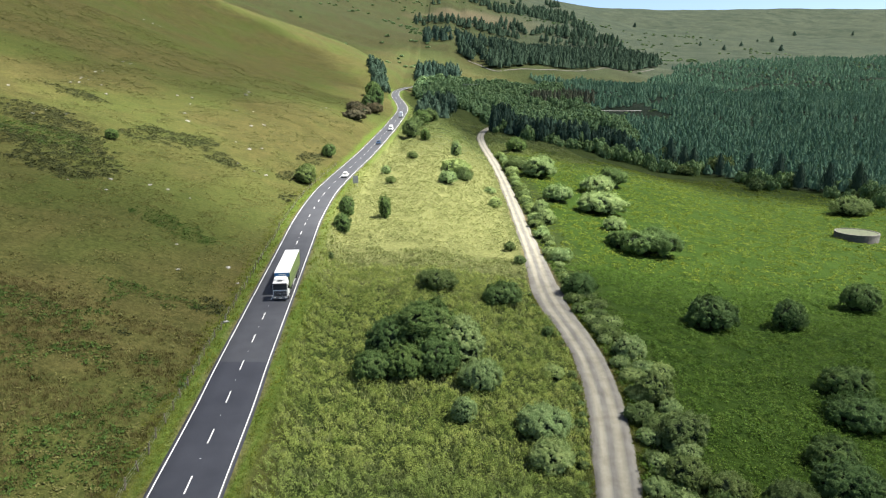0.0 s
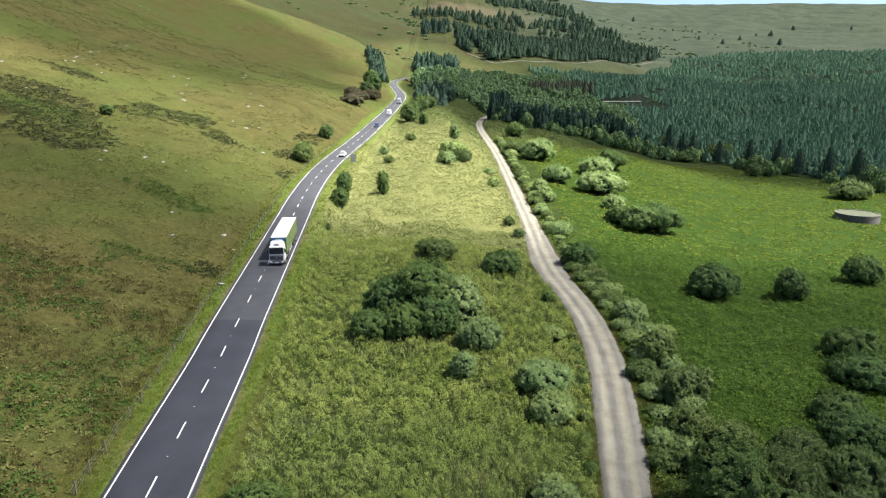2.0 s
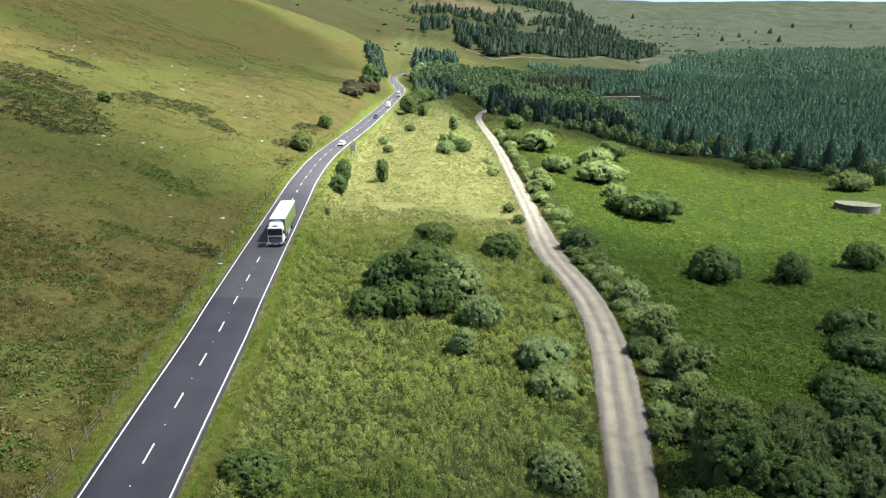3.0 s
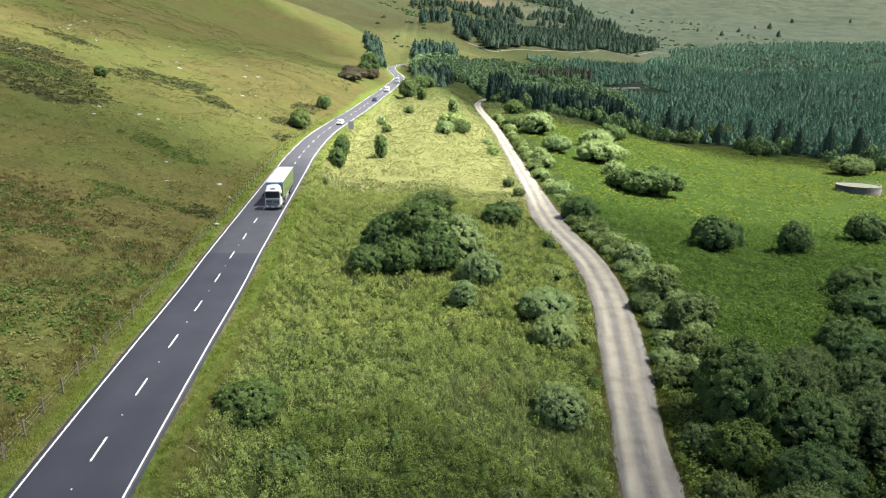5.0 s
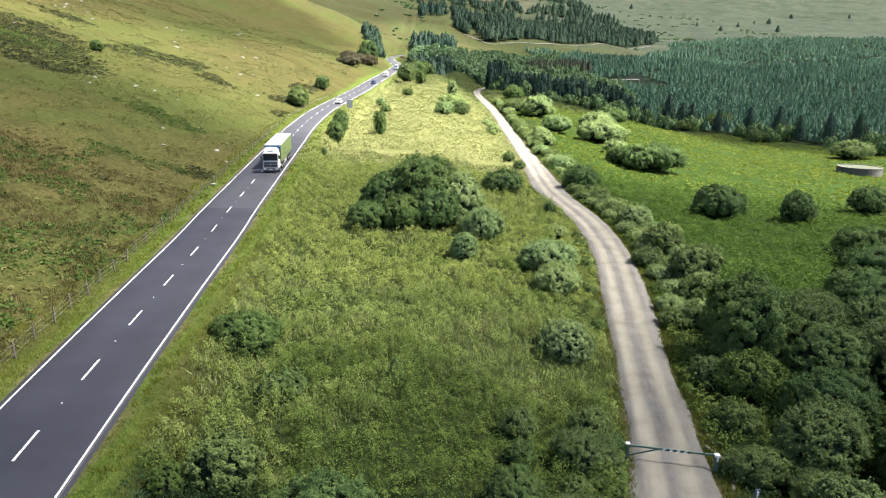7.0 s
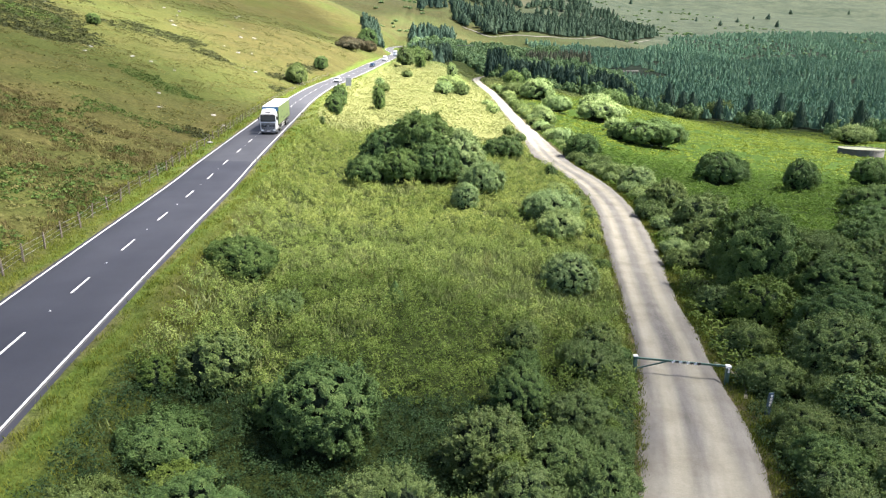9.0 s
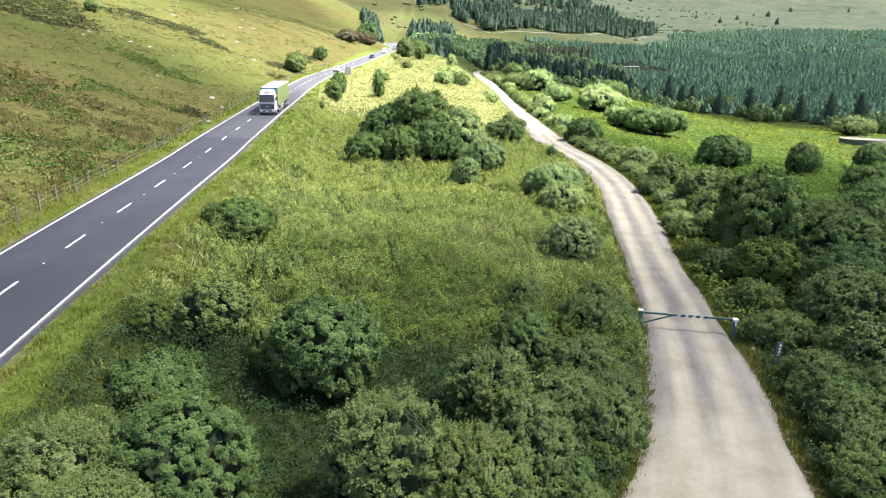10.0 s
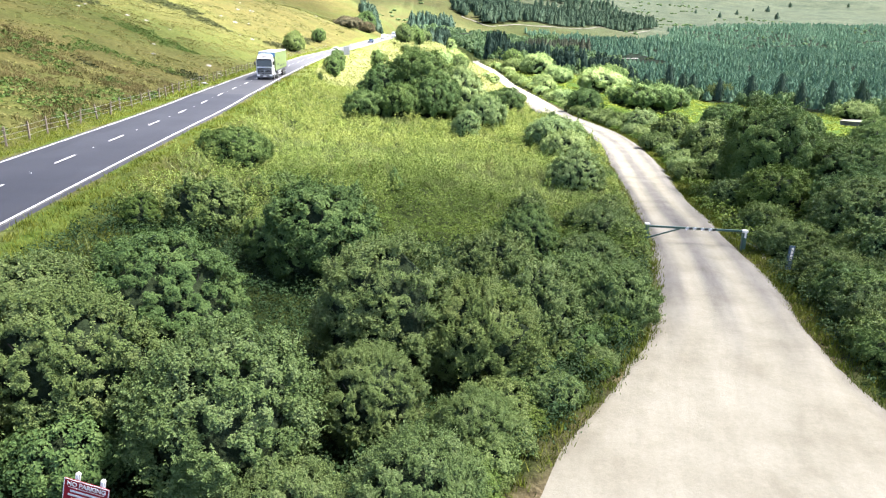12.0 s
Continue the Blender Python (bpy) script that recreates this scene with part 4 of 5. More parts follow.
def scatter(inside, x0, x1, y0, y1, step, rng, grow=0.0):
    """Jittered places of a region; the step grows with the distance."""
    out, y = [], y0
    while y < y1:
        s = step * (1 + grow * (y - y0))
        for x in np.arange(x0, x1, s):
            px, py = x + rng.uniform(-.45, .45) * s, y + rng.uniform(-.45, .45) * s
            if inside(px, py):
                out.append((px, py))
        y += s
    return out


rng = np.random.RandomState(21)


def conifer_soft(seed, n=18, power=.62, sides=5):
    """A dense spruce: a rounded cone closely set with boughs."""
    rng = np.random.RandomState(seed)
    u = rng.uniform(.12, 1, n)
    a = np.arange(n) * 2.4 + rng.uniform(-.4, .4, n)
    r = (1 - u) ** power * rng.uniform(.75, 1.15, n)
    p = np.stack([r * np.cos(a), r * np.sin(a), .1 + .88 * u], 1)
    d = np.stack([np.cos(a), np.sin(a), .7 + .5 * u], 1)
    lv, lf = leaves(p, d * 1.4, (.66 - .4 * u) * (18 / n) ** .35, rng, .8, .35)
    rings = [(.7 * (1 - z) ** power, .1 + .86 * z) for z in (.02, .42, .97)]
    turn = 2 * math.pi / sides
    g = np.array([(q * math.cos(k * turn), q * math.sin(k * turn), z) for q, z in rings for k in range(sides)])
    fc = np.array([t for i in range(2) for k in range(sides) for t in ((i * sides + k, i * sides + (k + 1) % sides, i * sides + sides + (k + 1) % sides),
                                                                       (i * sides + k, i * sides + sides + (k + 1) % sides, i * sides + sides + k))])
    return joined((lv, lf), (g, fc))


SPRUCE = [conifer_soft(s, 30, .75) for s in range(8)]
TALL_SPRUCE = [conifer_soft(s + 20, 80, .8, 7) for s in range(8)]


def in_plantation(x, y):
    n = float(fractal(np.array(x / 70), np.array(y / 70)))
    if y < wood_edge(x) + 12 + n * 14:
        return False
    lit_wood = x < 150 - (y - 520) * .05 and 500 < y < 1000
    clearing = abs(y - (705 + (x - 150) * .22)) < 7 and x < 420 or 150 < x < 222 and 652 < y < 716
    ride = abs(y - np.interp(x, [215, 528, 764, 1000], [740, 1137, 1166, 1230])) < 13 + 8 * n and x > 205
    top = wood_top(x) + n * 60
    return not lit_wood and not clearing and not ride and y < top and 40 < x < y * .78 + 40


planted("spruce_plantation", SPRUCE, scatter(in_plantation, 40, 1300, 300, 1880, 4.2, rng, .0012), 2.9, 7.2, HAZY_CONIFER,
        "dense spruce plantation across the valley floor, tinted bluer for haze", "forest", 5, .3)
planted("larch_block", TALL_SPRUCE, scatter(lambda x, y: True, 100, 172, 742, 800, 6, rng), 3.6, 14, LARCH, "reddish larch block behind the broadleaf wood", "forest", 16)
wood_foot = lambda x: float(np.interp(x, [20, 84, 199, 402, 470], [1130, 1035, 1100, 1295, 1420]))
far_wood = lambda x, y: 0 < y - wood_foot(x) < 330 - .35 * abs(x - 230) and (y - wood_foot(x) < 120 or fractal(np.array(x / 55), np.array(y / 90)) > -.12) and (x > 84 or fractal(np.array(x / 20), np.array(y / 40)) > .1)
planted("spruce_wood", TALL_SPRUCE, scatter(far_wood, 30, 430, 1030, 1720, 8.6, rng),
        6.6, 17, SHADED_CONIFER, "dark spruce wood on the far hillside", "forest", 6)
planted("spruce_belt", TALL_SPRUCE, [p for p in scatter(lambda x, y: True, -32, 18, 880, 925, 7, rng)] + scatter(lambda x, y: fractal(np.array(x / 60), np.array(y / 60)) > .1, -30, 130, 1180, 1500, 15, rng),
        6.4, 17, SHADED_CONIFER, "belt of tall dark spruces below the far hill", "forest", 7)
planted("hillside_conifers", TALL_SPRUCE, scatter(lambda x, y: fractal(np.array(x / 45 + 5), np.array(y / 120)) > .62, 150, 1500, 1600, 2700, 17, rng), 7, 17, SHADED_CONIFER,
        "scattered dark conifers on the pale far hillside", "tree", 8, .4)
planted("ridge_wood", TALL_SPRUCE, scatter(lambda x, y: fractal(np.array(x / 120), np.array(y / 120)) > .05, -120, 460, 1750, 2900, 19, rng), 8.5, 22, SHADED_CONIFER,
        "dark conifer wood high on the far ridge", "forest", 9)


def blob_tree(seed, n=420):
    """A round-headed far tree: leafy lobes over a small dark heart."""
    rng = np.random.RandomState(seed)
    lobes = dome_lobes(rng, 9)
    lobes[:, 3:] *= .82
    L = lobes[rng.randint(len(lobes), size=n * 2)]
    d = unit(rng.normal(0, 1, (n * 2, 3)) + np.array([0, 0, .3]))
    p = L[:, :3] + d * L[:, 3:] * rng.uniform(.9, 1.08, (n * 2, 1))
    deep = np.zeros(len(p), bool)
    for l in lobes:
        deep |= np.linalg.norm((p - l[:3]) / l[3:], axis=1) < .8
    p, d = p[~deep][:n], d[~deep][:n]
    lv, lf = leaves(p, d * 1.6, np.full(len(p), .2), rng, .9, .3)
    th = np.linspace(0, 2 * math.pi, 9)[:-1]
    g = np.array([(.62 * math.sin(b) * math.cos(a), .62 * math.sin(b) * math.sin(a), .4 + .36 * math.cos(b)) for b in (.3, .9, 1.6, 2.6) for a in th])
    fc = np.array([t for r in range(3) for k in range(8) for t in ((r * 8 + k, (r + 1) * 8 + k, (r + 1) * 8 + (k + 1) % 8), (r * 8 + k, (r + 1) * 8 + (k + 1) % 8, r * 8 + (k + 1) % 8))])
    return joined((lv, lf), (g, fc))


BLOBS = [blob_tree(s) for s in range(5)]
planted("spruce_stand", BLOBS + TALL_SPRUCE[:2], scatter(lambda x, y: 2 < y - wood_edge(x) < 26 + 8 * fractal(np.array(x / 20), np.array(y / 20)), 36, 124, 400, 470, 6.0, rng), 4.4, 14.5, SHADED_CONIFER,
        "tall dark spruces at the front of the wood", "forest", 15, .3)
planted("broadleaf_wood", BLOBS, scatter(lambda x, y: 500 + max(0, 40 - x) * 2.5 < y < 870 + x * .2 and fractal(np.array(x / 40), np.array(y / 40)) > -.42
                                         and abs(y - (705 + (x - 150) * .22)) > 6, -25, 150, 500, 900, 8.6, rng), 6.2, 10.5, BROADLEAF,
        "sunlit broadleaf wood in the valley bottom", "forest", 10)
planted("wood_margin", BLOBS, scatter(lambda x, y: -20 < y - wood_edge(x) < 20 and fractal(np.array(x / 13), np.array(y / 13)) > .05 + .01 * abs(y - wood_edge(x) - 4), 36, 420, 250, 470, 5.5, rng),
        4.0, 7.0, BROADLEAF, "broadleaf trees and scrub along the plantation edge", "forest", 11, .55)
planted("wood_scrub", BLOBS, scatter(lambda x, y: fractal(np.array(x / 9), np.array(y / 9)) > .2, 152, 222, 655, 700, 6, rng), 3, 2.6, BROADLEAF, "low scrub below the forest track", "scrub", 17, .4)
planted("roadside_trees", BLOBS + TALL_SPRUCE[:3], scatter(lambda x, y: -66 - (y - 640) * .12 < x < -52 - (y - 640) * .12, -90, -50, 632, 770, 8.5, rng)
        + scatter(lambda x, y: fractal(np.array(x / 20), np.array(y / 20)) > -.1, -12, 12, 440, 640, 8, rng), 4.4, 12, SHADED_CONIFER, "dark roadside trees where the road bends", "tree", 12)
planted("hill_scrub", BLOBS, scatter(lambda x, y: fractal(np.array(x / 50), np.array(y / 50)) > .27, -260, 900, 1000, 2500, 22, rng), 4.5, 4, BROADLEAF,
        "dark scrub dotted over the far hillsides", "scrub", 13)

def forest_track():
    """A short pale stretch of forest road in its clearing."""
    v = []
    for x in np.arange(164, 208, 3.0):
        y = 706 + (x - 150) * -.2
        v += [(x, y - 2.4, float(ground_z(x, y - 2.4)) + .5), (x, y + 2.4, float(ground_z(x, y + 2.4)) + .5)]
    f = [(i, i + 2, i + 3, i + 1) for i in range(0, len(v) - 2, 2)]
    return tagged(new("forest_track", mesh_of("forest_track", np.array(v), np.array(f), PALE_STONE)), "pale stone forest track in a clearing", "track", kind="structure")


forest_track()


def far_road():
    """The valley road seen again as it climbs below the dark wood."""
    v = []
    for x in np.arange(40, 396, 6.0):
        y = wood_foot(x) - 16 + 4 * math.sin(x / 40)
        v += [(x, y - 1.6, float(ground_z(x, y - 1.6)) + .6), (x, y + 1.6, float(ground_z(x, y + 1.6)) + .7)]
    f = [(i, i + 2, i + 3, i + 1) for i in range(0, len(v) - 2, 2)]
    return tagged(new("hill_road", mesh_of("hill_road", np.array(v), np.array(f), GRIT)), "narrow grey road climbing below the dark spruce wood", "road", kind="structure")


far_road()

# single trees along the wood's edge
_spruce = None
for i in range(34):
    x = 58 + i * 8.2 + rng.uniform(-3, 3)
    y = float(wood_edge(x)) + rng.uniform(4, 16)
    if _spruce is None:
        _spruce = tagged(new("spruce_tree"), "dark green spruce tree at the plantation edge", "tree", "spruces at the wood's edge")
        part("trunk", mesh_of("trunk", *tube([(0, 0, 0), (0, 0, .3), (0, 0, .8)], [.07, .06, .02], 6), BARK), BARK, _spruce)
        part("crown", mesh_of("crown", *conifer_soft(5, 500, .36, 9), SHADED_CONIFER), SHADED_CONIFER, _spruce)
        tree = _spruce
        tree.matrix_basis = pose(x, y, float(ground_z(x, y)) - .2) @ Matrix.Diagonal((3.8, 3.8, 15, 1))
    else:
        s = rng.uniform(.8, 1.2)
        tree = copy_thing(_spruce, pose(x, y, float(ground_z(x, y)) - .2, 0, 0, rng.uniform(0, 360)))
        tree.scale = (3.8 * s, 3.8 * s, 15 * s * rng.uniform(.85, 1.15))


sapling = tagged(new("spruce_sapling"), "small dark green spruce sapling in the meadow", "tree")
part("trunk", mesh_of("trunk", *tube([(0, 0, 0), (0, 0, .3), (0, 0, .8)], [.05, .04, .015], 6), BARK), BARK, sapling)
part("crown", mesh_of("crown", *conifer_soft(7, 1500, .8, 9), LEAF["dark"]), LEAF["dark"], sapling)
sapling.matrix_basis = pose(-3.5, 43.0, float(ground_z(-3.5, 43.0)) - .05) @ Matrix.Diagonal((.75, .75, 1.7, 1))


# ---- ground cover ----
def herb_cover(name, mat, xs, ys, radius, height, count, leaf, seed, label, category="vegetation", lump=1.6, stray=.28):
    """Low leafy clumps: count leaves each."""
    rng = np.random.RandomState(seed)
    n = len(xs)
    z = ground_z(xs, ys)
    s = rng.uniform(.6, 1.4, n)
    c = np.stack([xs, ys, z], 1)
    off = rng.normal(0, 1, (n, count, 3)) * np.array([.5, .5, 0])
    off *= (radius * s)[:, None, None] if np.ndim(radius) else radius * s[:, None, None]
    hgt = np.asarray(height) * s * (1 + lump * np.clip(fractal(xs / 2.1, ys / 2.1, 3) + .1, -.35, .9)) * (1 + .7 * np.clip(fractal(xs / .7, ys / .7, 2), -.7, .9))
    rr = np.hypot(off[:, :, 0], off[:, :, 1]) / (radius * s[:, None])
    off[:, :, 2] = rng.uniform(.7, 1.0, (n, count)) * np.clip(1 - .8 * rr ** 2, .06, 1) * (hgt[:, None] if np.ndim(hgt) else hgt)
    p = (c[:, None, :] + off).reshape(-1, 3)
    up = off.reshape(-1, 3) * np.array([1, 1, 0]) / radius * .9 + np.array([0, 0, .8]) + rng.normal(0, .2, (len(p), 3))
    sz = np.repeat((np.asarray(leaf) * s), count)
    return tagged(new(name, mesh_of(name, *diamonds(p, up, sz, rng, .62, stray), mat)), label, category, kind="stuff")


def blade_cover(name, mat, xs, ys, height, spread_m, count, width, seed, label):
    """Tufts of upright, leaning blades: count triangles each."""
    rng = np.random.RandomState(seed)
    n = len(xs)
    z = ground_z(xs, ys)
    s = np.repeat(rng.uniform(.6, 1.4, n), count)
    base = np.repeat(np.stack([xs, ys, z - .03], 1), count, 0)
    k = len(base)
    sp, hh, ww = (np.repeat(np.broadcast_to(v, n), count) for v in (spread_m, height, width))
    base[:, :2] += rng.normal(0, 1, (k, 2)) * sp[:, None]
    a = rng.uniform(0, 2 * math.pi, k)
    side = np.stack([np.cos(a), np.sin(a), np.zeros(k)], 1) * (ww * s / 2)[:, None]
    tip = base + np.stack([rng.normal(0, .45, k) * hh, rng.normal(0, .45, k) * hh, hh * s], 1)
    v = np.stack([base - side, base + side, tip], 1).reshape(-1, 3)
    return tagged(new(name, mesh_of(name, v, np.arange(k * 3).reshape(-1, 3), mat)), label, "grass", kind="stuff")


def fill(x0, x1, y0, y1, density, rng, keep):
    n = int((x1 - x0) * (y1 - y0) * density)
    x, y = rng.uniform(x0, x1, n), rng.uniform(y0, y1, n)
    k = keep(x, y)
    return x[k], y[k]


def track_half(y):
    return np.interp(y, TRACK[:, 1], TRACK[:, 2]) / 2


def off_ways(x, y, road=4.3, track=.5):
    path = (y > 30) & (y < 37) & (np.abs(x - np.interp(y, [30.5, 31.6, 32.8, 34.2, 35.2, 36.4], [15.2, 15.9, 16.5, 16.85, 16.75, 16.3])) < .35)
    return (line_gap(x, y, ROAD) > road) & (line_gap(x, y, TRACK) > track_half(y) + track) & ~path


rng = np.random.RandomState(31)
between = lambda x, y: off_ways(x, y, 6.2, .6) & (x > road_x(y)) & (x < track_x(y))
patchy = lambda x, y, s, t: fractal(x / s, y / s) > t
bramble = lambda x, y: fractal(x / 9, y / 9) + (38 - y) * .035 - np.abs(x + 1) * .012
xs, ys = fill(-26, 25, 6, 30, 17.0, rng, lambda x, y: between(x, y) & patchy(x, y, 3, -.7))
herb_cover("bramble_cover", SHADED_BRAMBLE, xs, ys, .3, .6, 26, .08, 40, "dense dark green brambles and nettles")
xs, ys = fill(-30, 25, 29, 62, 5.0, rng, lambda x, y: between(x, y) & (bramble(x, y) > -.1) & patchy(x, y, 3, -.6))
herb_cover("bramble_cover", BRAMBLE, xs, ys, .36, .75, 42, .095, 41, "dense dark green brambles and nettles", lump=2.4)
xs, ys = fill(-30, 25, 24, 62, 5.4, rng, lambda x, y: between(x, y) & (bramble(x, y) < .05) & patchy(x, y, 3, -.6) & patchy(x, y, .9, -.22))
herb_cover("meadow_herbs", HERB, xs, ys, .34, .68, 42, .09, 53, "knee-high green herbs filling the meadow")
xs, ys = fill(-30, 25, 24, 70, 8.0, rng, lambda x, y: between(x, y) & (bramble(x, y) < .1) & patchy(x, y, 2.5, -.1))
blade_cover("meadow_grass", PALE_GRASS, xs, ys, .42, .2, 5, .07, 54, "pale tufted meadow grass among the herbs")
turf = lambda x, y: 1 - ((x - 5) / 9) ** 2 - ((y - 50) / 9) ** 2 + fractal(x / 3, y / 3) * 1.2
xs, ys = fill(-8, 18, 38, 62, 13.0, rng, lambda x, y: between(x, y) & (turf(x, y) > .3))
blade_cover("meadow_grass", PALE_GRASS, xs, ys, .5, .22, 9, .06, 63, "pale seeding grass spread over the open meadow")
xs, ys = fill(-35, 26, 62, 135, 4.3, rng, lambda x, y: between(x, y) & patchy(x, y, 7, -.6) & patchy(x, y, 1.1, -.22))
herb_cover("meadow_herbs", HERB, xs, ys, .4, .7, 36, .115, 42, "knee-high green bracken and herbs filling the meadow")
xs, ys = fill(-35, 26, 40, 135, 3.2, rng, lambda x, y: between(x, y) & patchy(x, y, 2.4, .2))
herb_cover("bramble_clumps", BRAMBLE, xs, ys, .42, .85, 30, .12, 61, "dark bramble clumps scattered through the meadow")
xs, ys = fill(-35, 26, 66, 150, 3.4, rng, lambda x, y: between(x, y) & patchy(x, y, 4, -.05))
blade_cover("meadow_grass", PALE_GRASS, xs, ys, .5, .35, 5, .14, 55, "pale tufted meadow grass among the herbs")
xs, ys = fill(-36, 26, 135, 330, 1.3, rng, lambda x, y: between(x, y) & patchy(x, y, 9, -.4))
herb_cover("meadow_herbs", FAR_MEADOW, xs, ys, .7, .4, 12, .3, 43, "pale tussocky meadow grass and herbs", stray=.15)
xs, ys = fill(-30, 75, 322, 520, .8, rng, lambda x, y: off_ways(x, y, 5, 1) & (x > road_x(y) + 5) & patchy(x, y, 11, -.35) & (y < wood_edge(x) + 60))
herb_cover("rough_grass", FAR_ROUGH, xs, ys, .9, .5, 10, .42, 60, "rough green grass and scrub before the wood", stray=.2)
rusty = lambda x, y: np.max([1 - ((x - a) / u) ** 2 - ((y - c) / v) ** 2 for a, c, u, v in ((-6.1, 47.3, 1.6, 1.3), (-11.3, 38.2, .9, 1.0), (3.2, 52.0, 1.1, .8))], axis=0) + fractal(x, y) * 1.1
xs, ys = fill(-15, 5, 33, 54, 9.0, rng, lambda x, y: rusty(x, y) > .35)
herb_cover("dock_patch", DOCK, xs, ys, .3, .8, 22, .07, 62, "rusty brown docks gone to seed in the meadow")
field = lambda x, y: (x > track_x(y) + track_half(y) + .6) & off_ways(x, y)
xs, ys = fill(8, 34, 6, 40, 11.0, rng, lambda x, y: field(x, y) & patchy(x, y, 5, -.7))
herb_cover("track_side_herbs", SHADED_BRAMBLE, xs, ys, .3, .5, 16, .1, 56, "green herbs and brambles beside the gravel track")
xs, ys = fill(8, 60, 36, 62, 6.0, rng, lambda x, y: field(x, y) & patchy(x, y, 5, -.6))
herb_cover("track_side_herbs", BRAMBLE, xs, ys, .34, .55, 10, .18, 44, "green herbs and brambles beside the gravel track")
xs, ys = fill(20, 120, 62, 150, 2.2, rng, lambda x, y: field(x, y) & (x < 20 + y * .75) & patchy(x, y, 6, -.4))
herb_cover("field_tussocks", FIELD_HERB, xs, ys, .5, .45, 20, .19, 45, "rich green rushes and tussocks in the field")
xs, ys = fill(24, 210, 150, 360, .36, rng, lambda x, y: field(x, y) & (y < wood_edge(x) - 8) & patchy(x, y, 10, -.4))
herb_cover("field_tussocks", FAR_FIELD, xs, ys, .9, .35, 14, .34, 46, "rich green tussocks in the sloping field")
# grass beside the road
verge = lambda x, y: (line_gap(x, y, ROAD) > 4.05) & (line_gap(x, y, ROAD) < 8.0)
xs, ys = fill(-36, -8, 8, 75, 12.0, rng, verge)
blade_cover("verge_grass", VERGE_GRASS, xs, ys, .2, .16, 8, .035, 47, "bright green long grass on the road verge")
xs, ys = fill(-46, -18, 75, 240, 2.4, rng, verge)
blade_cover("verge_grass", VERGE_GRASS, xs, ys, .28, .3, 6, .1, 48, "bright green long grass on the road verge")
edge = lambda x, y: (line_gap(x, y, TRACK) > track_half(y) + .05) & (line_gap(x, y, TRACK) < track_half(y) + 1.5)
xs, ys = fill(-4, 28, 9, 125, 22.0, rng, edge)
blade_cover("track_edge_grass", VERGE_GRASS, xs, ys, .2, .14, 9, .032, 49, "ragged grass along the edges of the gravel track")
# moor grass on the hillside
hill = lambda x, y: (x < road_x(y) - 6.5) & patchy(x, y, 6, -.2)
xs, ys = fill(-75, -18, 15, 90, 5.0, rng, lambda x, y: hill(x, y) & (x > -30 - y * .75))
blade_cover("moor_grass", MOOR_STRAW, xs, ys, .34, .22, 12, .05, 50, "dull olive and straw moor grass on the hillside")
xs, ys = fill(-130, -18, 15, 190, 1.5, rng, lambda x, y: (x < road_x(y) - 6) & (x > -34 - y * .72) & patchy(x, y, 4, -.1))
herb_cover("moor_tussocks", HILL_GRASS, xs, ys, .5, .16, 8, .24, 57, "rough straw and olive tussocks over the hillside", stray=.14)
xs, ys = fill(-230, -40, 180, 420, .45, rng, lambda x, y: (x < road_x(y) - 8) & patchy(x, y, 7, .0))
herb_cover("moor_tussocks", HILL_GRASS, xs, ys, .8, .2, 10, .36, 59, "rough straw and olive tussocks over the hillside", stray=.14)
PATCHES = ((-94, 160, 19, 13), (-104, 176, 12, 6), (-86, 193, 9, 4), (-72, 203, 8, 4), (-88, 146, 10, 5), (-112, 185, 14, 11), (-80, 206, 12, 10), (-64, 196, 7, 5), (-44, 85, 3.5, 2.5), (-37.5, 100, 2.5, 3),
           (-47, 205, 4, 7), (-46, 232, 4, 8), (-42, 180, 3, 5), (-120, 222, 9, 6))
GREEN = ((-58, 132, 8, 4.5), (-50, 129, 6, 3.5), (-104, 168, 14, 9), (-34, 46, 4, 3))
lush = lambda x, y: np.max([1 - ((x - a) / u) ** 2 - ((y - c) / v) ** 2 for a, c, u, v in GREEN], axis=0) + fractal(x / 5, y / 5) * .7
lush_near = lambda x, y: (y < 100) & (fractal(x / 7 + 9, y / 7) > .18)
heath = lambda x, y: np.max([1 - ((x - a) / u) ** 2 - ((y - c) / v) ** 2 for a, c, u, v in PATCHES], axis=0) + fractal(x / 5, y / 5) * 1.3
xs, ys = fill(-135, -33, 80, 250, 2.0, rng, lambda x, y: (x < road_x(y) - 7) & (heath(x, y) > .12))
herb_cover("heather_patch", HEATHER, xs, ys, .7, .35, 9, .32, 52, "dark heather and bracken patches on the hillside")
xs, ys = fill(-130, -18, 15, 190, 3.0, rng, lambda x, y: (x < road_x(y) - 6) & (x > -34 - y * .72) & ((lush(x, y) > .15) | lush_near(x, y)))
herb_cover("bilberry_cover", BILBERRY, xs, ys, .5, .3, 9, .24, 58, "low dark green bilberry and bracken on the hillside")


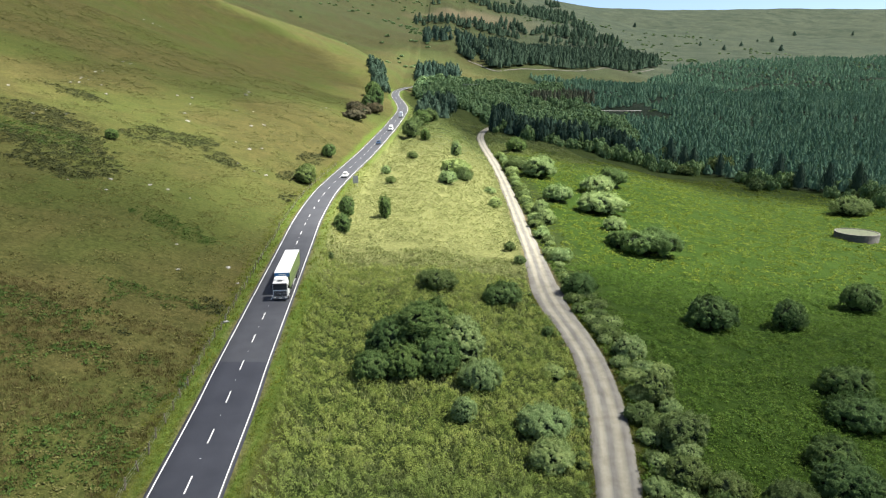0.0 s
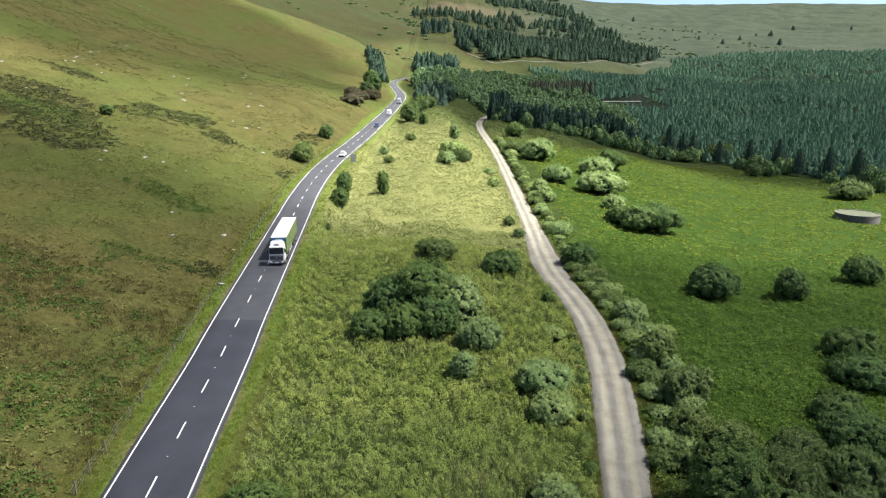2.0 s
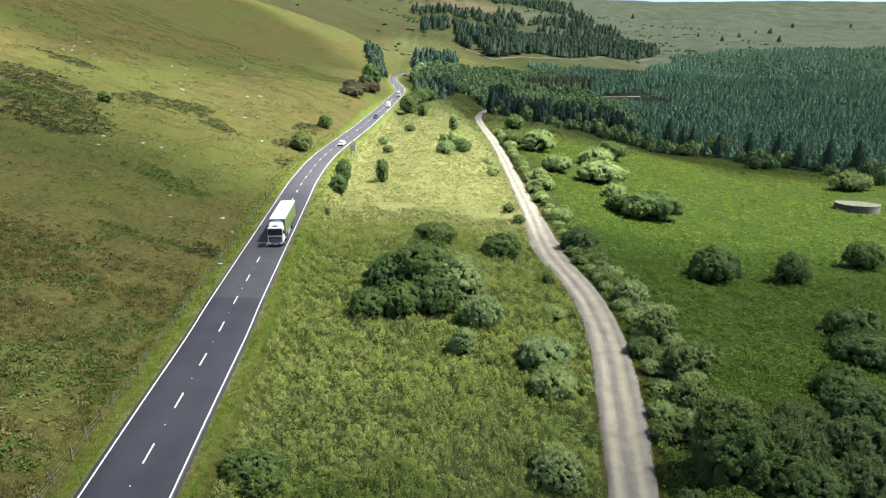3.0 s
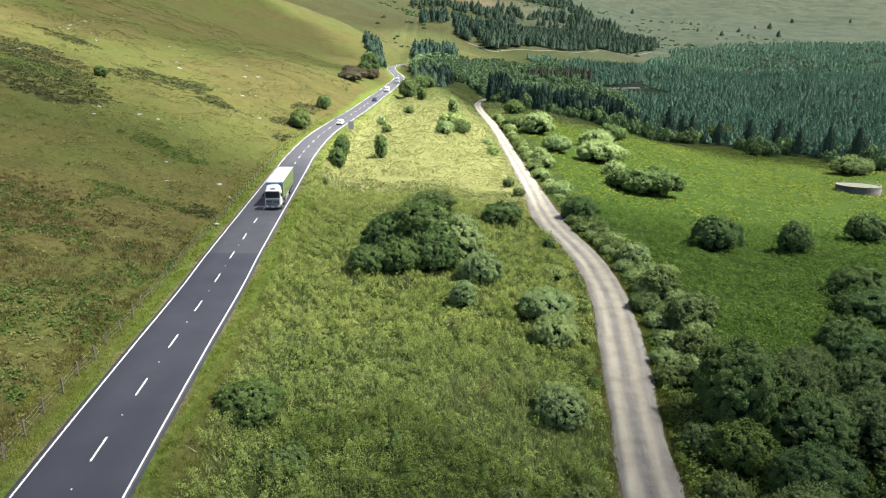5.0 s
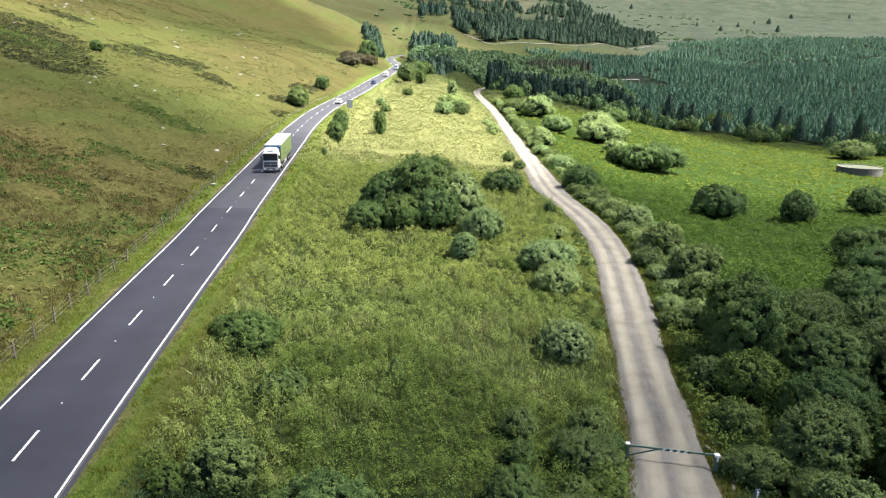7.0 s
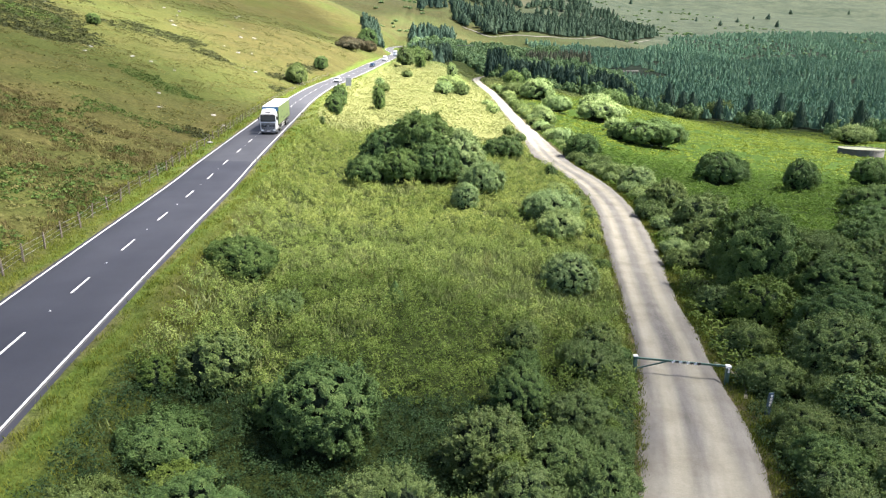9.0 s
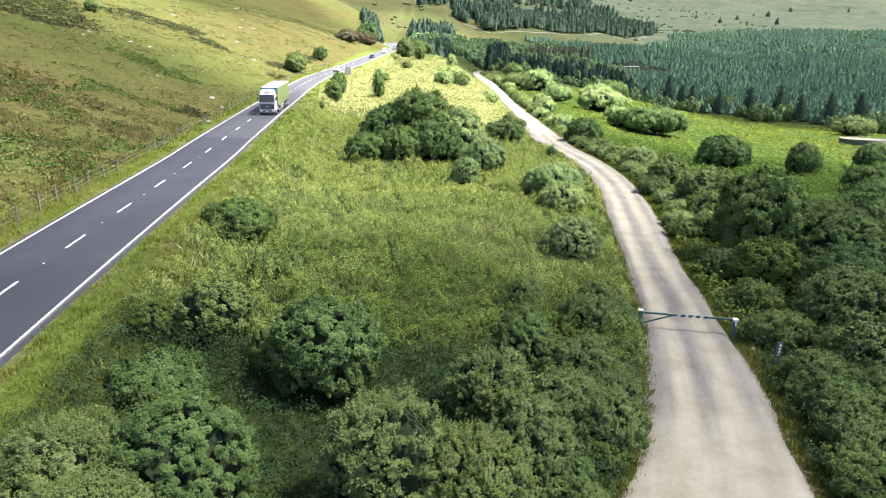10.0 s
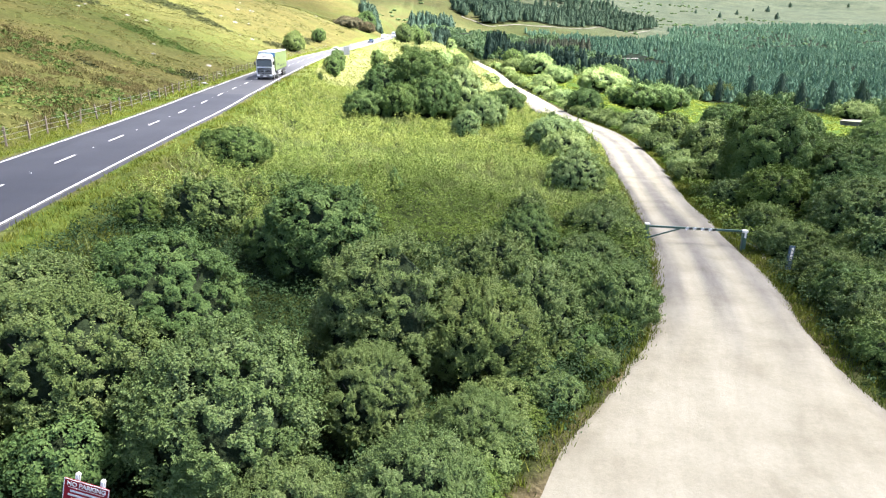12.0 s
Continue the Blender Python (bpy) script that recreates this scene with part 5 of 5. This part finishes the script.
# ---- fence along the road ----
def build_fence():
    fence = tagged(new("fence"), "weathered timber post and wire fence beside the road", "fence")
    line = ROAD[(ROAD[:, 1] > 8) & (ROAD[:, 1] < 235)]
    arc = np.concatenate([[0], np.cumsum(np.hypot(*np.diff(line[:, :2], axis=0).T))])
    stock = []
    for k in range(3):
        bm = box((.11, .11, 1.45), (0, 0, .55), .012)
        me = bpy.data.meshes.new("post")
        bm.to_mesh(me)
        bm.free()
        me.materials.append(TIMBER)
        stock.append(me)
    tops, r = [], random.Random(4)
    for s in np.arange(0, arc[-1], 2.9):
        x, y = float(np.interp(s, arc, line[:, 0])) - 5.6 + r.uniform(-.15, .15), float(np.interp(s, arc, line[:, 1]))
        z = float(ground_z(x, y))
        post = part("post", stock[r.randrange(3)], TIMBER, fence)
        post.matrix_basis = pose(x, y, z, r.uniform(-5, 5), r.uniform(-5, 5), r.uniform(0, 90))
        tops.append((x, y, z))
    p = np.array(tops)
    for h in (.35, .7, 1.05):
        cu = bpy.data.curves.new("wire", "CURVE")
        cu.dimensions, cu.bevel_depth, cu.bevel_resolution = "3D", .008, 0
        sp = cu.splines.new("POLY")
        sp.points.add(len(p) - 1)
        sp.points.foreach_set("co", np.c_[p + [0, 0, h], np.ones(len(p))].ravel())
        cu.materials.append(STEEL)
        wire = new("wire", cu)
        wire.parent = fence
    return fence


build_fence()


# ---- barrier gate, marker post and signs ----
def build_gate():
    a, c = Vector((10.85, 34.75, float(ground_z(10.85, 34.75)))), Vector((15.75, 33.65, float(ground_z(15.75, 33.65))))
    gate = tagged(new("barrier_gate"), "dark green steel swing barrier closed across the track", "gate")
    gate.location = a
    d = c - a
    yaw = math.degrees(math.atan2(d.y, d.x))
    turn = pose(0, 0, 0, 0, 0, yaw)
    length = d.xy.length
    part("hinge_post", box((.2, .2, 1.3), (0, 0, .4), .02), GREEN_METAL, gate)
    part("post_cap", box((.26, .26, .07), (0, 0, 1.08), .02), WHITE, gate, "pale post cap")
    part("bar", _turned(box((length, .11, .11), (length / 2, 0, .95), .015), turn), GREEN_METAL, gate)
    part("brace", _turned(_bar((.08, 0, .3), (1.75, 0, .91), .08), turn), GREEN_METAL, gate)
    for k in range(8):
        part("warning_stripe", _turned(_bar((2.0 + k * .2, -.063, .905), (2.15 + k * .2, -.063, .995), .012, .11), turn), WHITE if k % 2 == 0 else BLACK, gate)
    end = part("catch_post", box((.22, .22, 1.2), (d.x, d.y, d.z + .45), .03), GREEN_METAL, gate, "dark green catch post with a pale top")
    part("catch_plate", box((.3, .28, .14), (d.x, d.y, d.z + 1.05), .02), WHITE, end)
    part("reflector", box((.1, .02, .28), (d.x, d.y - .135, d.z + .85), .004), WHITE, end)
    return gate


def _turned(bm, m):
    bmesh.ops.transform(bm, matrix=m, verts=bm.verts[:])
    return bm


def _bar(p, q, w, depth=None):
    p, q = Vector(p), Vector(q)
    d = q - p
    bm = box((w, depth or w, d.length), (0, 0, 0), w * .12)
    bmesh.ops.transform(bm, matrix=Matrix.Translation((p + q) / 2) @ d.to_track_quat("Z", "Y").to_matrix().to_4x4(), verts=bm.verts[:])
    return bm


build_gate()


def build_footpath():
    """A narrow trodden path that leads round the end of the barrier."""
    line = smooth_line([(16.3, 36.4, 1), (16.75, 35.2, 1), (16.85, 34.2, 1), (16.5, 32.8, 1), (16.0, 31.8, 1)], .25)
    n = len(line)
    wide = .09 + .05 * fractal(np.arange(n) * .4, np.zeros(n))
    v, f, _ = ribbon(line, lambda k: np.array([-1.0, 0, 1.0]) * wide[k], 0)
    z = ground_z(v[..., 0], v[..., 1]) + np.array([.02, .05, .02])
    return tagged(new("footpath", mesh_of("footpath", np.dstack([v, z]).reshape(-1, 3), f[:, ::-1], TRODDEN, True)), "narrow trodden earth path round the barrier's end", "path", kind="structure")


build_footpath()


def build_marker():
    x, y = 16.4, 30.2
    post = tagged(new("marker_post"), "blue-grey marker post with white lettering beside the track", "sign")
    post.location = (x, y, float(ground_z(x, y)))
    turn = pose(0, 0, 0, 0, 4, 8)
    part("panel", _turned(box((.3, .07, 1.25), (0, 0, .6), .012), turn), SIGN_BLUE, post)
    t2 = turn @ pose(0, -.018, 0)
    for k in range(4):
        part("text_bar", _turned(box((.12, .006, .13), (.02, -.022, .55 + k * .17)), t2), WHITE, post)


build_marker()


def text_part(words, size, m, mat, parent, label):
    cu = bpy.data.curves.new("lettering", "FONT")
    cu.body, cu.size, cu.align_x, cu.align_y, cu.extrude = words, size, "CENTER", "CENTER", .003
    cu.offset = size * .03
    cu.materials.append(mat)
    ob = new("lettering", cu)
    ob.parent, ob.matrix_basis, ob["label"] = parent, m, label


def build_parking_sign():
    x, y = -7.68, 10.5
    z = float(ground_z(x, y))
    sign = tagged(new("parking_sign"), "red no parking sign board on white posts", "sign")
    sign.location = (x, y, z - .28)
    turn = pose(0, 0, 0, 0, 14, -6)
    for k in (-.22, .27):
        part("post", _turned(box((.085, .085, 1.95), (k, .06, .85), .02), turn), WHITE, sign)
    board = part("board", _turned(box((.88, .02, .6), (0, 0, 1.4), .005), turn), SIGN_RED, sign)
    for rx, rz, w, h in ((0, 1.69, .88, .014), (0, 1.11, .88, .014), (-.433, 1.4, .014, .6), (.433, 1.4, .014, .6)):
        part("border", _turned(box((w, .006, h), (rx, -.012, rz)), turn), WHITE, board)
    text_part("NO PARKING", .125, turn @ pose(0, -.014, 1.6, 90, 0, 0), WHITE, board, "white lettering")
    part("rule", _turned(box((.7, .006, .01), (0, -.012, 1.525)), turn), WHITE, board)
    for k, (w, rz) in enumerate(((.6, 1.45), (.68, 1.36), (.54, 1.27), (.62, 1.18))):
        part("text_bar", _turned(box((w, .006, .04), (0, -.012, rz)), turn), WHITE, board)


build_parking_sign()


def build_road_sign(x, y, w, h, lift):
    sign = tagged(new("road_sign"), "grey back of a tall rectangular road sign", "sign")
    z = float(ground_z(x, y))
    sign.location = (x, y, z)
    for k in (-w * .3, w * .3):
        part("post", box((.09, .09, lift + h), (k, .06, (lift + h) / 2 - .1), .02), STEEL, sign)
    panel = part("panel", box((w, .04, h), (0, 0, lift + h / 2), .012), SIGN_BACK, sign)
    for k in (.25, .75):
        part("rail", box((w * .94, .03, .06), (0, -.035, lift + h * k), .008), STEEL, panel)


build_road_sign(-27.6, 206.5, 1.7, 2.4, .9)


# ---- vehicles, as they stand on the road ----
def on_road(y, lane):
    i = int(np.argmin(np.abs(ROAD[:, 1] - y)))
    d = ROAD[i + 1, :2] - ROAD[i - 1, :2]
    yaw = math.degrees(math.atan2(d[1], d[0])) - 90
    pitch = math.degrees(math.atan2(ROAD_LEVEL[i + 1] - ROAD_LEVEL[i - 1], np.hypot(*d)))
    n = np.array([d[1], -d[0]]) / np.hypot(*d)
    x = float(np.interp(y, ROAD[:, 1], ROAD[:, 0])) + n[0] * lane
    return pose(x, y + n[1] * lane, float(np.interp(y, ROAD[:, 1], ROAD_LEVEL)) + .06, pitch, 0, yaw)


def wheel(parent, x, y, r, w):
    tyre = part("wheel", disc(r, w, (x, y, r)), RUBBER, parent, "black rubber wheel")
    part("rim", disc(r * .58, w * 1.06, (x, y, r)), STEEL, tyre, "grey steel rim")
    part("hub", disc(r * .2, w * 1.25, (x, y, r), sides=12), STEEL, tyre)


def build_truck(m):
    """An articulated lorry; its nose points to -y."""
    t = tagged(new("articulated_lorry"), "white cab lorry with green curtain-sided trailer on the road", "truck")
    cab = part("cab", box((2.48, 2.1, 2.5), (0, 1.1, 1.95), .12, (.97, .9)), WHITE, t, "white painted cab")
    part("roof_fairing", box((2.3, 1.5, .75), (0, 1.5, 3.45), .16, (.86, .62)), WHITE, t)
    part("windscreen", _turned(box((2.26, .05, .98), (0, 0, 0), .02), pose(0, .09, 2.5, -5, 0, 0)), GLASS_DARK, cab, "dark windscreen")
    part("sun_visor", box((2.25, .3, .16), (0, -.03, 3.05), .04), BLACK, cab)
    part("roof_vent", box((.8, .25, .1), (0, .72, 3.42), .03), BLACK, cab)
    for k in range(3):
        part("grille_slat", box((1.95, .06, .06), (0, .0, 1.14 + k * .24), .02), STEEL, cab, "bright steel grille slat")
    part("grille", box((2.1, .07, .84), (0, .035, 1.36), .05), BLACK, cab, "black radiator grille")
    part("badge", disc(.13, .04, (0, -.02, 1.38), "y", 16), STEEL, cab)
    part("bumper", box((2.48, .35, .5), (0, .1, .62), .08), GREY_PLASTIC, t, "dark grey front bumper")
    part("number_plate", box((.5, .02, .11), (0, -.085, .6)), WHITE, t)
    for k in (-1, 1):
        part("headlight", box((.42, .06, .22), (k * .92, -.07, .72), .04), WHITE, t)
        part("mirror", box((.18, .14, .55), (k * 1.42, .15, 2.5), .04), BLACK, cab)
        part("side_window", box((.03, .8, .6), (k * 1.235, .75, 2.5), .01), GLASS_DARK, cab)
        part("fuel_tank", box((.5, 1.3, .55), (k * .95, 3.0, .75), .1), STEEL, t)
    part("chassis", box((.9, 15.2, .3), (0, 8.6, .95), .04), BLACK, t)
    trailer = part("trailer", box((2.55, 13.4, 2.72), (0, 9.7, 2.62), .03), GREEN_SHEET, t, "green curtain-sided trailer body")
    part("trailer_roof", box((2.57, 13.42, .08), (0, 9.7, 4.0), .02), WHITE, trailer, "white trailer roof")
    part("headboard", box((2.5, .05, .6), (0, 2.97, 3.62), .02), BLUE_PANEL, trailer, "blue front panel")
    part("panel_line", box((1.2, .01, .12), (0, 2.935, 3.68)), WHITE, trailer)
    part("side_rail", box((2.6, 13.4, .14), (0, 9.7, 1.22), .02), BLACK, trailer)
    for k in (-1, 1):
        for w_, z_, y_ in ((1.6, 2.1, 6.0), (2.4, 1.75, 9.4), (.7, 2.9, 7.2), (1.5, 1.75, 12.6)):
            part("text_bar", box((.008, w_, .2), (k * 1.28, y_, z_)), BLACK, trailer)
        part("side_guard", box((.04, 3.6, .12), (k * 1.2, 8.1, .95), .02), WHITE, trailer)
        part("side_guard", box((.04, 3.6, .12), (k * 1.2, 8.1, .6), .02), WHITE, trailer)
        part("tail_light", box((.35, .05, .14), (k * 1.0, 16.42, 1.1), .02), RED_LAMP, trailer)
        for y, r in ((1.25, .5), (4.0, .5), (5.3, .5), (11.8, .48), (13.1, .48), (14.4, .48)):
            wheel(t, k * 1.08, y, r, .34)
        part("mudguard", box((.42, 1.2, .06), (k * 1.05, 4.0, 1.1), .02), BLACK, t)
    t.matrix_basis = m
    return t


def build_car(m, paint, label, length=4.3, width=1.78, height=1.45, van=False):
    """A car or van; its nose points to -y."""
    c = tagged(new("van" if van else "car"), label, "van" if van else "car", "vehicles on the road")
    z0 = .28
    body_h = height * (.58 if not van else .55) - z0
    body = part("body", box((width, length, body_h), (0, length / 2, z0 + body_h / 2), .12, (.96, .985)), paint, c)
    ch = height - z0 - body_h
    cl, cy = (length * .56, length * .55) if not van else (length * .84, length * .56)
    part("cabin", box((width * .92, cl, ch), (0, cy, z0 + body_h + ch / 2 - .02), .1, (.84, .72 if not van else .93)), paint, c)
    part("windscreen", _turned(box((width * .76, .03, ch * .72), (0, 0, 0), .01), pose(0, cy - cl * (.44 if not van else .478), z0 + body_h + ch * .47, -(32 if not van else 14), 0, 0)), GLASS_DARK, c, "dark windscreen")
    part("rear_window", _turned(box((width * .74, .03, ch * .66), (0, 0, 0), .01), pose(0, cy + cl * (.45 if not van else .49), z0 + body_h + ch * .47, (32 if not van else 6), 0, 0)), GLASS_DARK, c)
    for k in (-1, 1):
        part("side_window", _turned(box((.02, cl * (.66 if not van else .25), ch * .6), (0, 0, 0), .008), pose(k * width * .43, cy - (cl * .3 if van else 0), z0 + body_h + ch * .42, 0, -k * 9, 0)), GLASS_DARK, c)
        part("headlight", box((.36, .08, .14), (k * width * .36, .02, z0 + body_h * .66), .03), WHITE, c)
        part("tail_light", box((.2, .06, .2), (k * width * .4, length - .02, z0 + body_h * .7), .02), RED_LAMP, c)
        for y in (length * .19, length * .8):
            wheel(c, k * (width / 2 - .1), y, .32, .21)
        part("mirror", box((.16, .1, .12), (k * (width / 2 + .05), cy - cl * .36, z0 + body_h + .06), .03), BLACK, c)
    part("bumper", box((width * .94, .12, .2), (0, .02, z0 + .1), .04), BLACK, c)
    part("number_plate", box((.5, .02, .11), (0, -.05, z0 + .22)), WHITE, c)
    c.matrix_basis = m
    return c


build_truck(on_road(103.8, 1.7))
build_car(on_road(213, 1.6), WHITE, "small white hatchback on the sunlit road")
build_car(on_road(281, 1.6), CAR_BLUE, "dark blue car following along the road")
build_car(on_road(326, 1.6), WHITE, "white panel van on the road", 5.3, 1.95, 2.4, True)
build_car(on_road(392, 1.6), CAR_SILVER, "grey box van far along the road", 6.5, 2.2, 3.0, True)


# ---- round concrete tank, stones, brush ----
def build_tank():
    tank = tagged(new("water_tank"), "low round weathered concrete tank in the field", "tank")
    x, y = 143, 222
    tank.location = (x, y, float(ground_z(x, y)) - .3)
    n, r, th, h = 40, 6.8, .4, 3.0
    bm = bmesh.new()
    rings = [[bm.verts.new((rr * math.cos(2 * math.pi * k / n), rr * math.sin(2 * math.pi * k / n), z)) for k in range(n)] for rr, z in ((r, 0), (r, h), (r - th, h), (r - th, h - .3))]
    for p, q in zip(rings, rings[1:]):
        for k in range(n):
            bm.faces.new((p[k], p[(k + 1) % n], q[(k + 1) % n], q[k]))
    part("wall", bm, CONCRETE, tank)
    bm = bmesh.new()
    bmesh.ops.create_circle(bm, cap_ends=True, segments=n, radius=r - th)
    bmesh.ops.translate(bm, verts=bm.verts[:], vec=(0, 0, h - .2))
    part("cover", bm, DULL_GREEN, tank, "flat dull green cover inside the rim")
    bm = bmesh.new()
    bmesh.ops.create_cone(bm, cap_ends=False, segments=n, radius1=r + .12, radius2=r + .12, depth=.3)
    bmesh.ops.translate(bm, verts=bm.verts[:], vec=(0, 0, h - .25))
    part("rim_band", bm, CONCRETE, tank)


build_tank()


def rock_mesh(seed):
    bm = bmesh.new()
    bmesh.ops.create_icosphere(bm, subdivisions=2, radius=.5)
    for v in bm.verts:
        v.co *= 1 + .7 * noise.noise(v.co * 2.2 + Vector((seed, 0, 0)))
        v.co.z *= .6
    me = bpy.data.meshes.new("rock")
    bm.to_mesh(me)
    bm.free()
    me.materials.append(STONE)
    return me


ROCKS = [rock_mesh(s * 3.1) for s in range(4)]
r = random.Random(8)
# Pale rocks stand in for the sheep scattered over the hillside.
for x, y, n in ((-124, 238, 7), (-64, 152, 3), (-78, 145, 3), (-44, 115, 2), (-81, 273, 2), (-128, 206, 2), (-86, 234, 3), (-53, 331, 2), (-200, 480, 3), (-142, 291, 3),
                (-138, 258, 2), (-60, 200, 3), (-70, 250, 3), (-110, 190, 3), (-95, 310, 3), (-40, 118, 1), (-36.5, 112, 1), (-64, 224, 3), (-100, 260, 3)):
    for k in range(n):
        px, py, s = x + r.uniform(-7, 7) * (n > 1), y + r.uniform(-7, 7) * (n > 1), r.uniform(.35, .8) * (1 + y / 500)
        ob = tagged(new("rock", ROCKS[r.randrange(4)]), "pale rock standing in for a sheep on the moor grass", "rock", "rocks on the hillside")
        ob.matrix_basis = pose(px, py, float(ground_z(px, py)) + s * .1, 0, 0, r.uniform(0, 360)) @ Matrix.Diagonal((s * r.uniform(.8, 1.5), s, s * .8, 1))
for x, y, s in ((-33.2, 95.1, .8), (-12.6, 26.5, .6)):
    ob = tagged(new("stone_slab", ROCKS[1]), "grey stone slab lying in the grass", "stone")
    ob.matrix_basis = pose(x, y, float(ground_z(x, y)) + .2, 0, 0, 40) @ Matrix.Diagonal((s, s * .7, s * .6, 1))


def build_foxglove(x, y):
    plant = tagged(new("foxglove"), "pink flowering foxglove spike in the thicket", "flower")
    z = float(ground_z(x, y))
    plant.location = (x, y, z)
    v, f = tube([(0, 0, 0), (.02, 0, .7), (.03, .01, 1.5)], [.012, .01, .006], 5)
    part("stalk", mesh_of("stalk", v, f, VERGE_GRASS), VERGE_GRASS, plant)
    for k in range(12):
        a, h = k * 2.4, .85 + k * .052
        bm = bmesh.new()
        bmesh.ops.create_cone(bm, cap_ends=False, segments=6, radius1=.028, radius2=.012, depth=.07)
        bmesh.ops.transform(bm, matrix=pose(.045 * math.cos(a) + .02, .045 * math.sin(a), h, 60, 0, math.degrees(a) - 90), verts=bm.verts[:])
        part("flower_bell", bm, PINK, plant)


build_foxglove(-.9, 11.6)


# ---- unseen broken cloud over the valley, placed to shape its sun and shade ----
def cloud_material(name, thin, glow):
    """Vapour greyed to cut bounced light: part of the light passes straight, part is scattered down."""
    m, nt, b = material(name, 1.0, 0.0)
    b.inputs["Base Color"].default_value = (0.55, 0.55, 0.56, 1)
    tr = nt.nodes.new("ShaderNodeBsdfTranslucent")
    tr.inputs["Color"].default_value = (0.97, 0.96, 0.95, 1)
    ms, m2 = nt.nodes.new("ShaderNodeMixShader"), nt.nodes.new("ShaderNodeMixShader")
    ms.inputs[0].default_value, m2.inputs[0].default_value = glow, thin
    nt.links.new(b.outputs[0], ms.inputs[1])
    nt.links.new(tr.outputs[0], ms.inputs[2])
    nt.links.new(ms.outputs[0], m2.inputs[1])
    nt.links.new(nt.nodes.new("ShaderNodeBsdfTransparent").outputs[0], m2.inputs[2])
    nt.links.new(m2.outputs[0], nt.nodes["Material Output"].inputs["Surface"])
    return m


CLOUD, THIN_CLOUD, VEIL = cloud_material("cloud", 0.5, 0.1), cloud_material("thin_cloud", 0.72, 0.3), cloud_material("veil_cloud", 0.7, 0.25)
MID_CLOUD = cloud_material("mid_cloud", 0.865, 0.12)
SOFT_CLOUD = cloud_material("soft_cloud", 0.52, 0.35)


def build_shade_cloud(cx, cy, rx, ry, seed, turn=0.0, mat=CLOUD, step=26.0, height=900.0):
    """A broad lumpy bank of cloud, added out of view to shade the land: flat below, heaped above, ragged at the rim."""
    x, y = np.arange(-rx * 1.25, rx * 1.25, step), np.arange(-ry * 1.25, ry * 1.25, step)
    gx, gy = np.meshgrid(x, y)
    p = 3.2
    d = 1 - (np.abs(gx / rx) ** p + np.abs(gy / ry) ** p) ** (1 / p) + .16 * fractal(gx / 130 + seed, gy / 130)
    thick = 46 * np.sqrt(np.clip(d, 0, 1)) * (1 + .5 * fractal(gx / 70 + seed, gy / 70 + 3))
    a = radians(turn)
    wx, wy = cx + gx * math.cos(a) - gy * math.sin(a), cy + gx * math.sin(a) + gy * math.cos(a)
    n, m = gx.shape
    top, low = np.dstack([wx, wy, height + thick]).reshape(-1, 3), np.dstack([wx, wy, height - thick * .12]).reshape(-1, 3)
    idx = np.arange(n * m).reshape(n, m)
    f = np.stack([idx[:-1, :-1], idx[:-1, 1:], idx[1:, 1:], idx[1:, :-1]], -1).reshape(-1, 4)
    f = f[(d.ravel()[f] > -.02).all(1)]
    v, f = joined((top, f), (low, f[:, ::-1]))
    keep = np.unique(f)
    back = np.zeros(len(v), int)
    back[keep] = np.arange(len(keep))
    return tagged(new("cloud", mesh_of("cloud", v[keep], back[f], mat, True)), "unseen cloud bank placed to shade parts of the valley", "cloud", "clouds")


# Each bank's place, size and thinness set how dark the ground under it falls.
for gx, gy, rx, ry, seed, turn, mat, step, height in ((-20, -140, 420, 186, 1, 9, CLOUD, 26, 380), (-20, 95, 420, 43, 2, -6, MID_CLOUD, 14, 380), (-20, 95, 420, 53, 5, -7, MID_CLOUD, 14, 392), (-20, 96, 420, 64, 7, -5, MID_CLOUD, 14, 404), (385, 665, 430, 380, 9, 9, SOFT_CLOUD, 26, 460),
                                                      (-118, 158, 66, 40, 11, -14, MID_CLOUD, 9, 380), (-340, 490, 262, 280, 4, 8, VEIL, 26, 560),
                                                      (900, 2500, 2000, 1520, 3, 8, THIN_CLOUD, 60, 900)):
    shift = SUN_DIR.xy * (height / SUN_DIR.z)
    build_shade_cloud(gx + shift.x, gy + shift.y, rx, ry, seed, turn, mat, step, height)
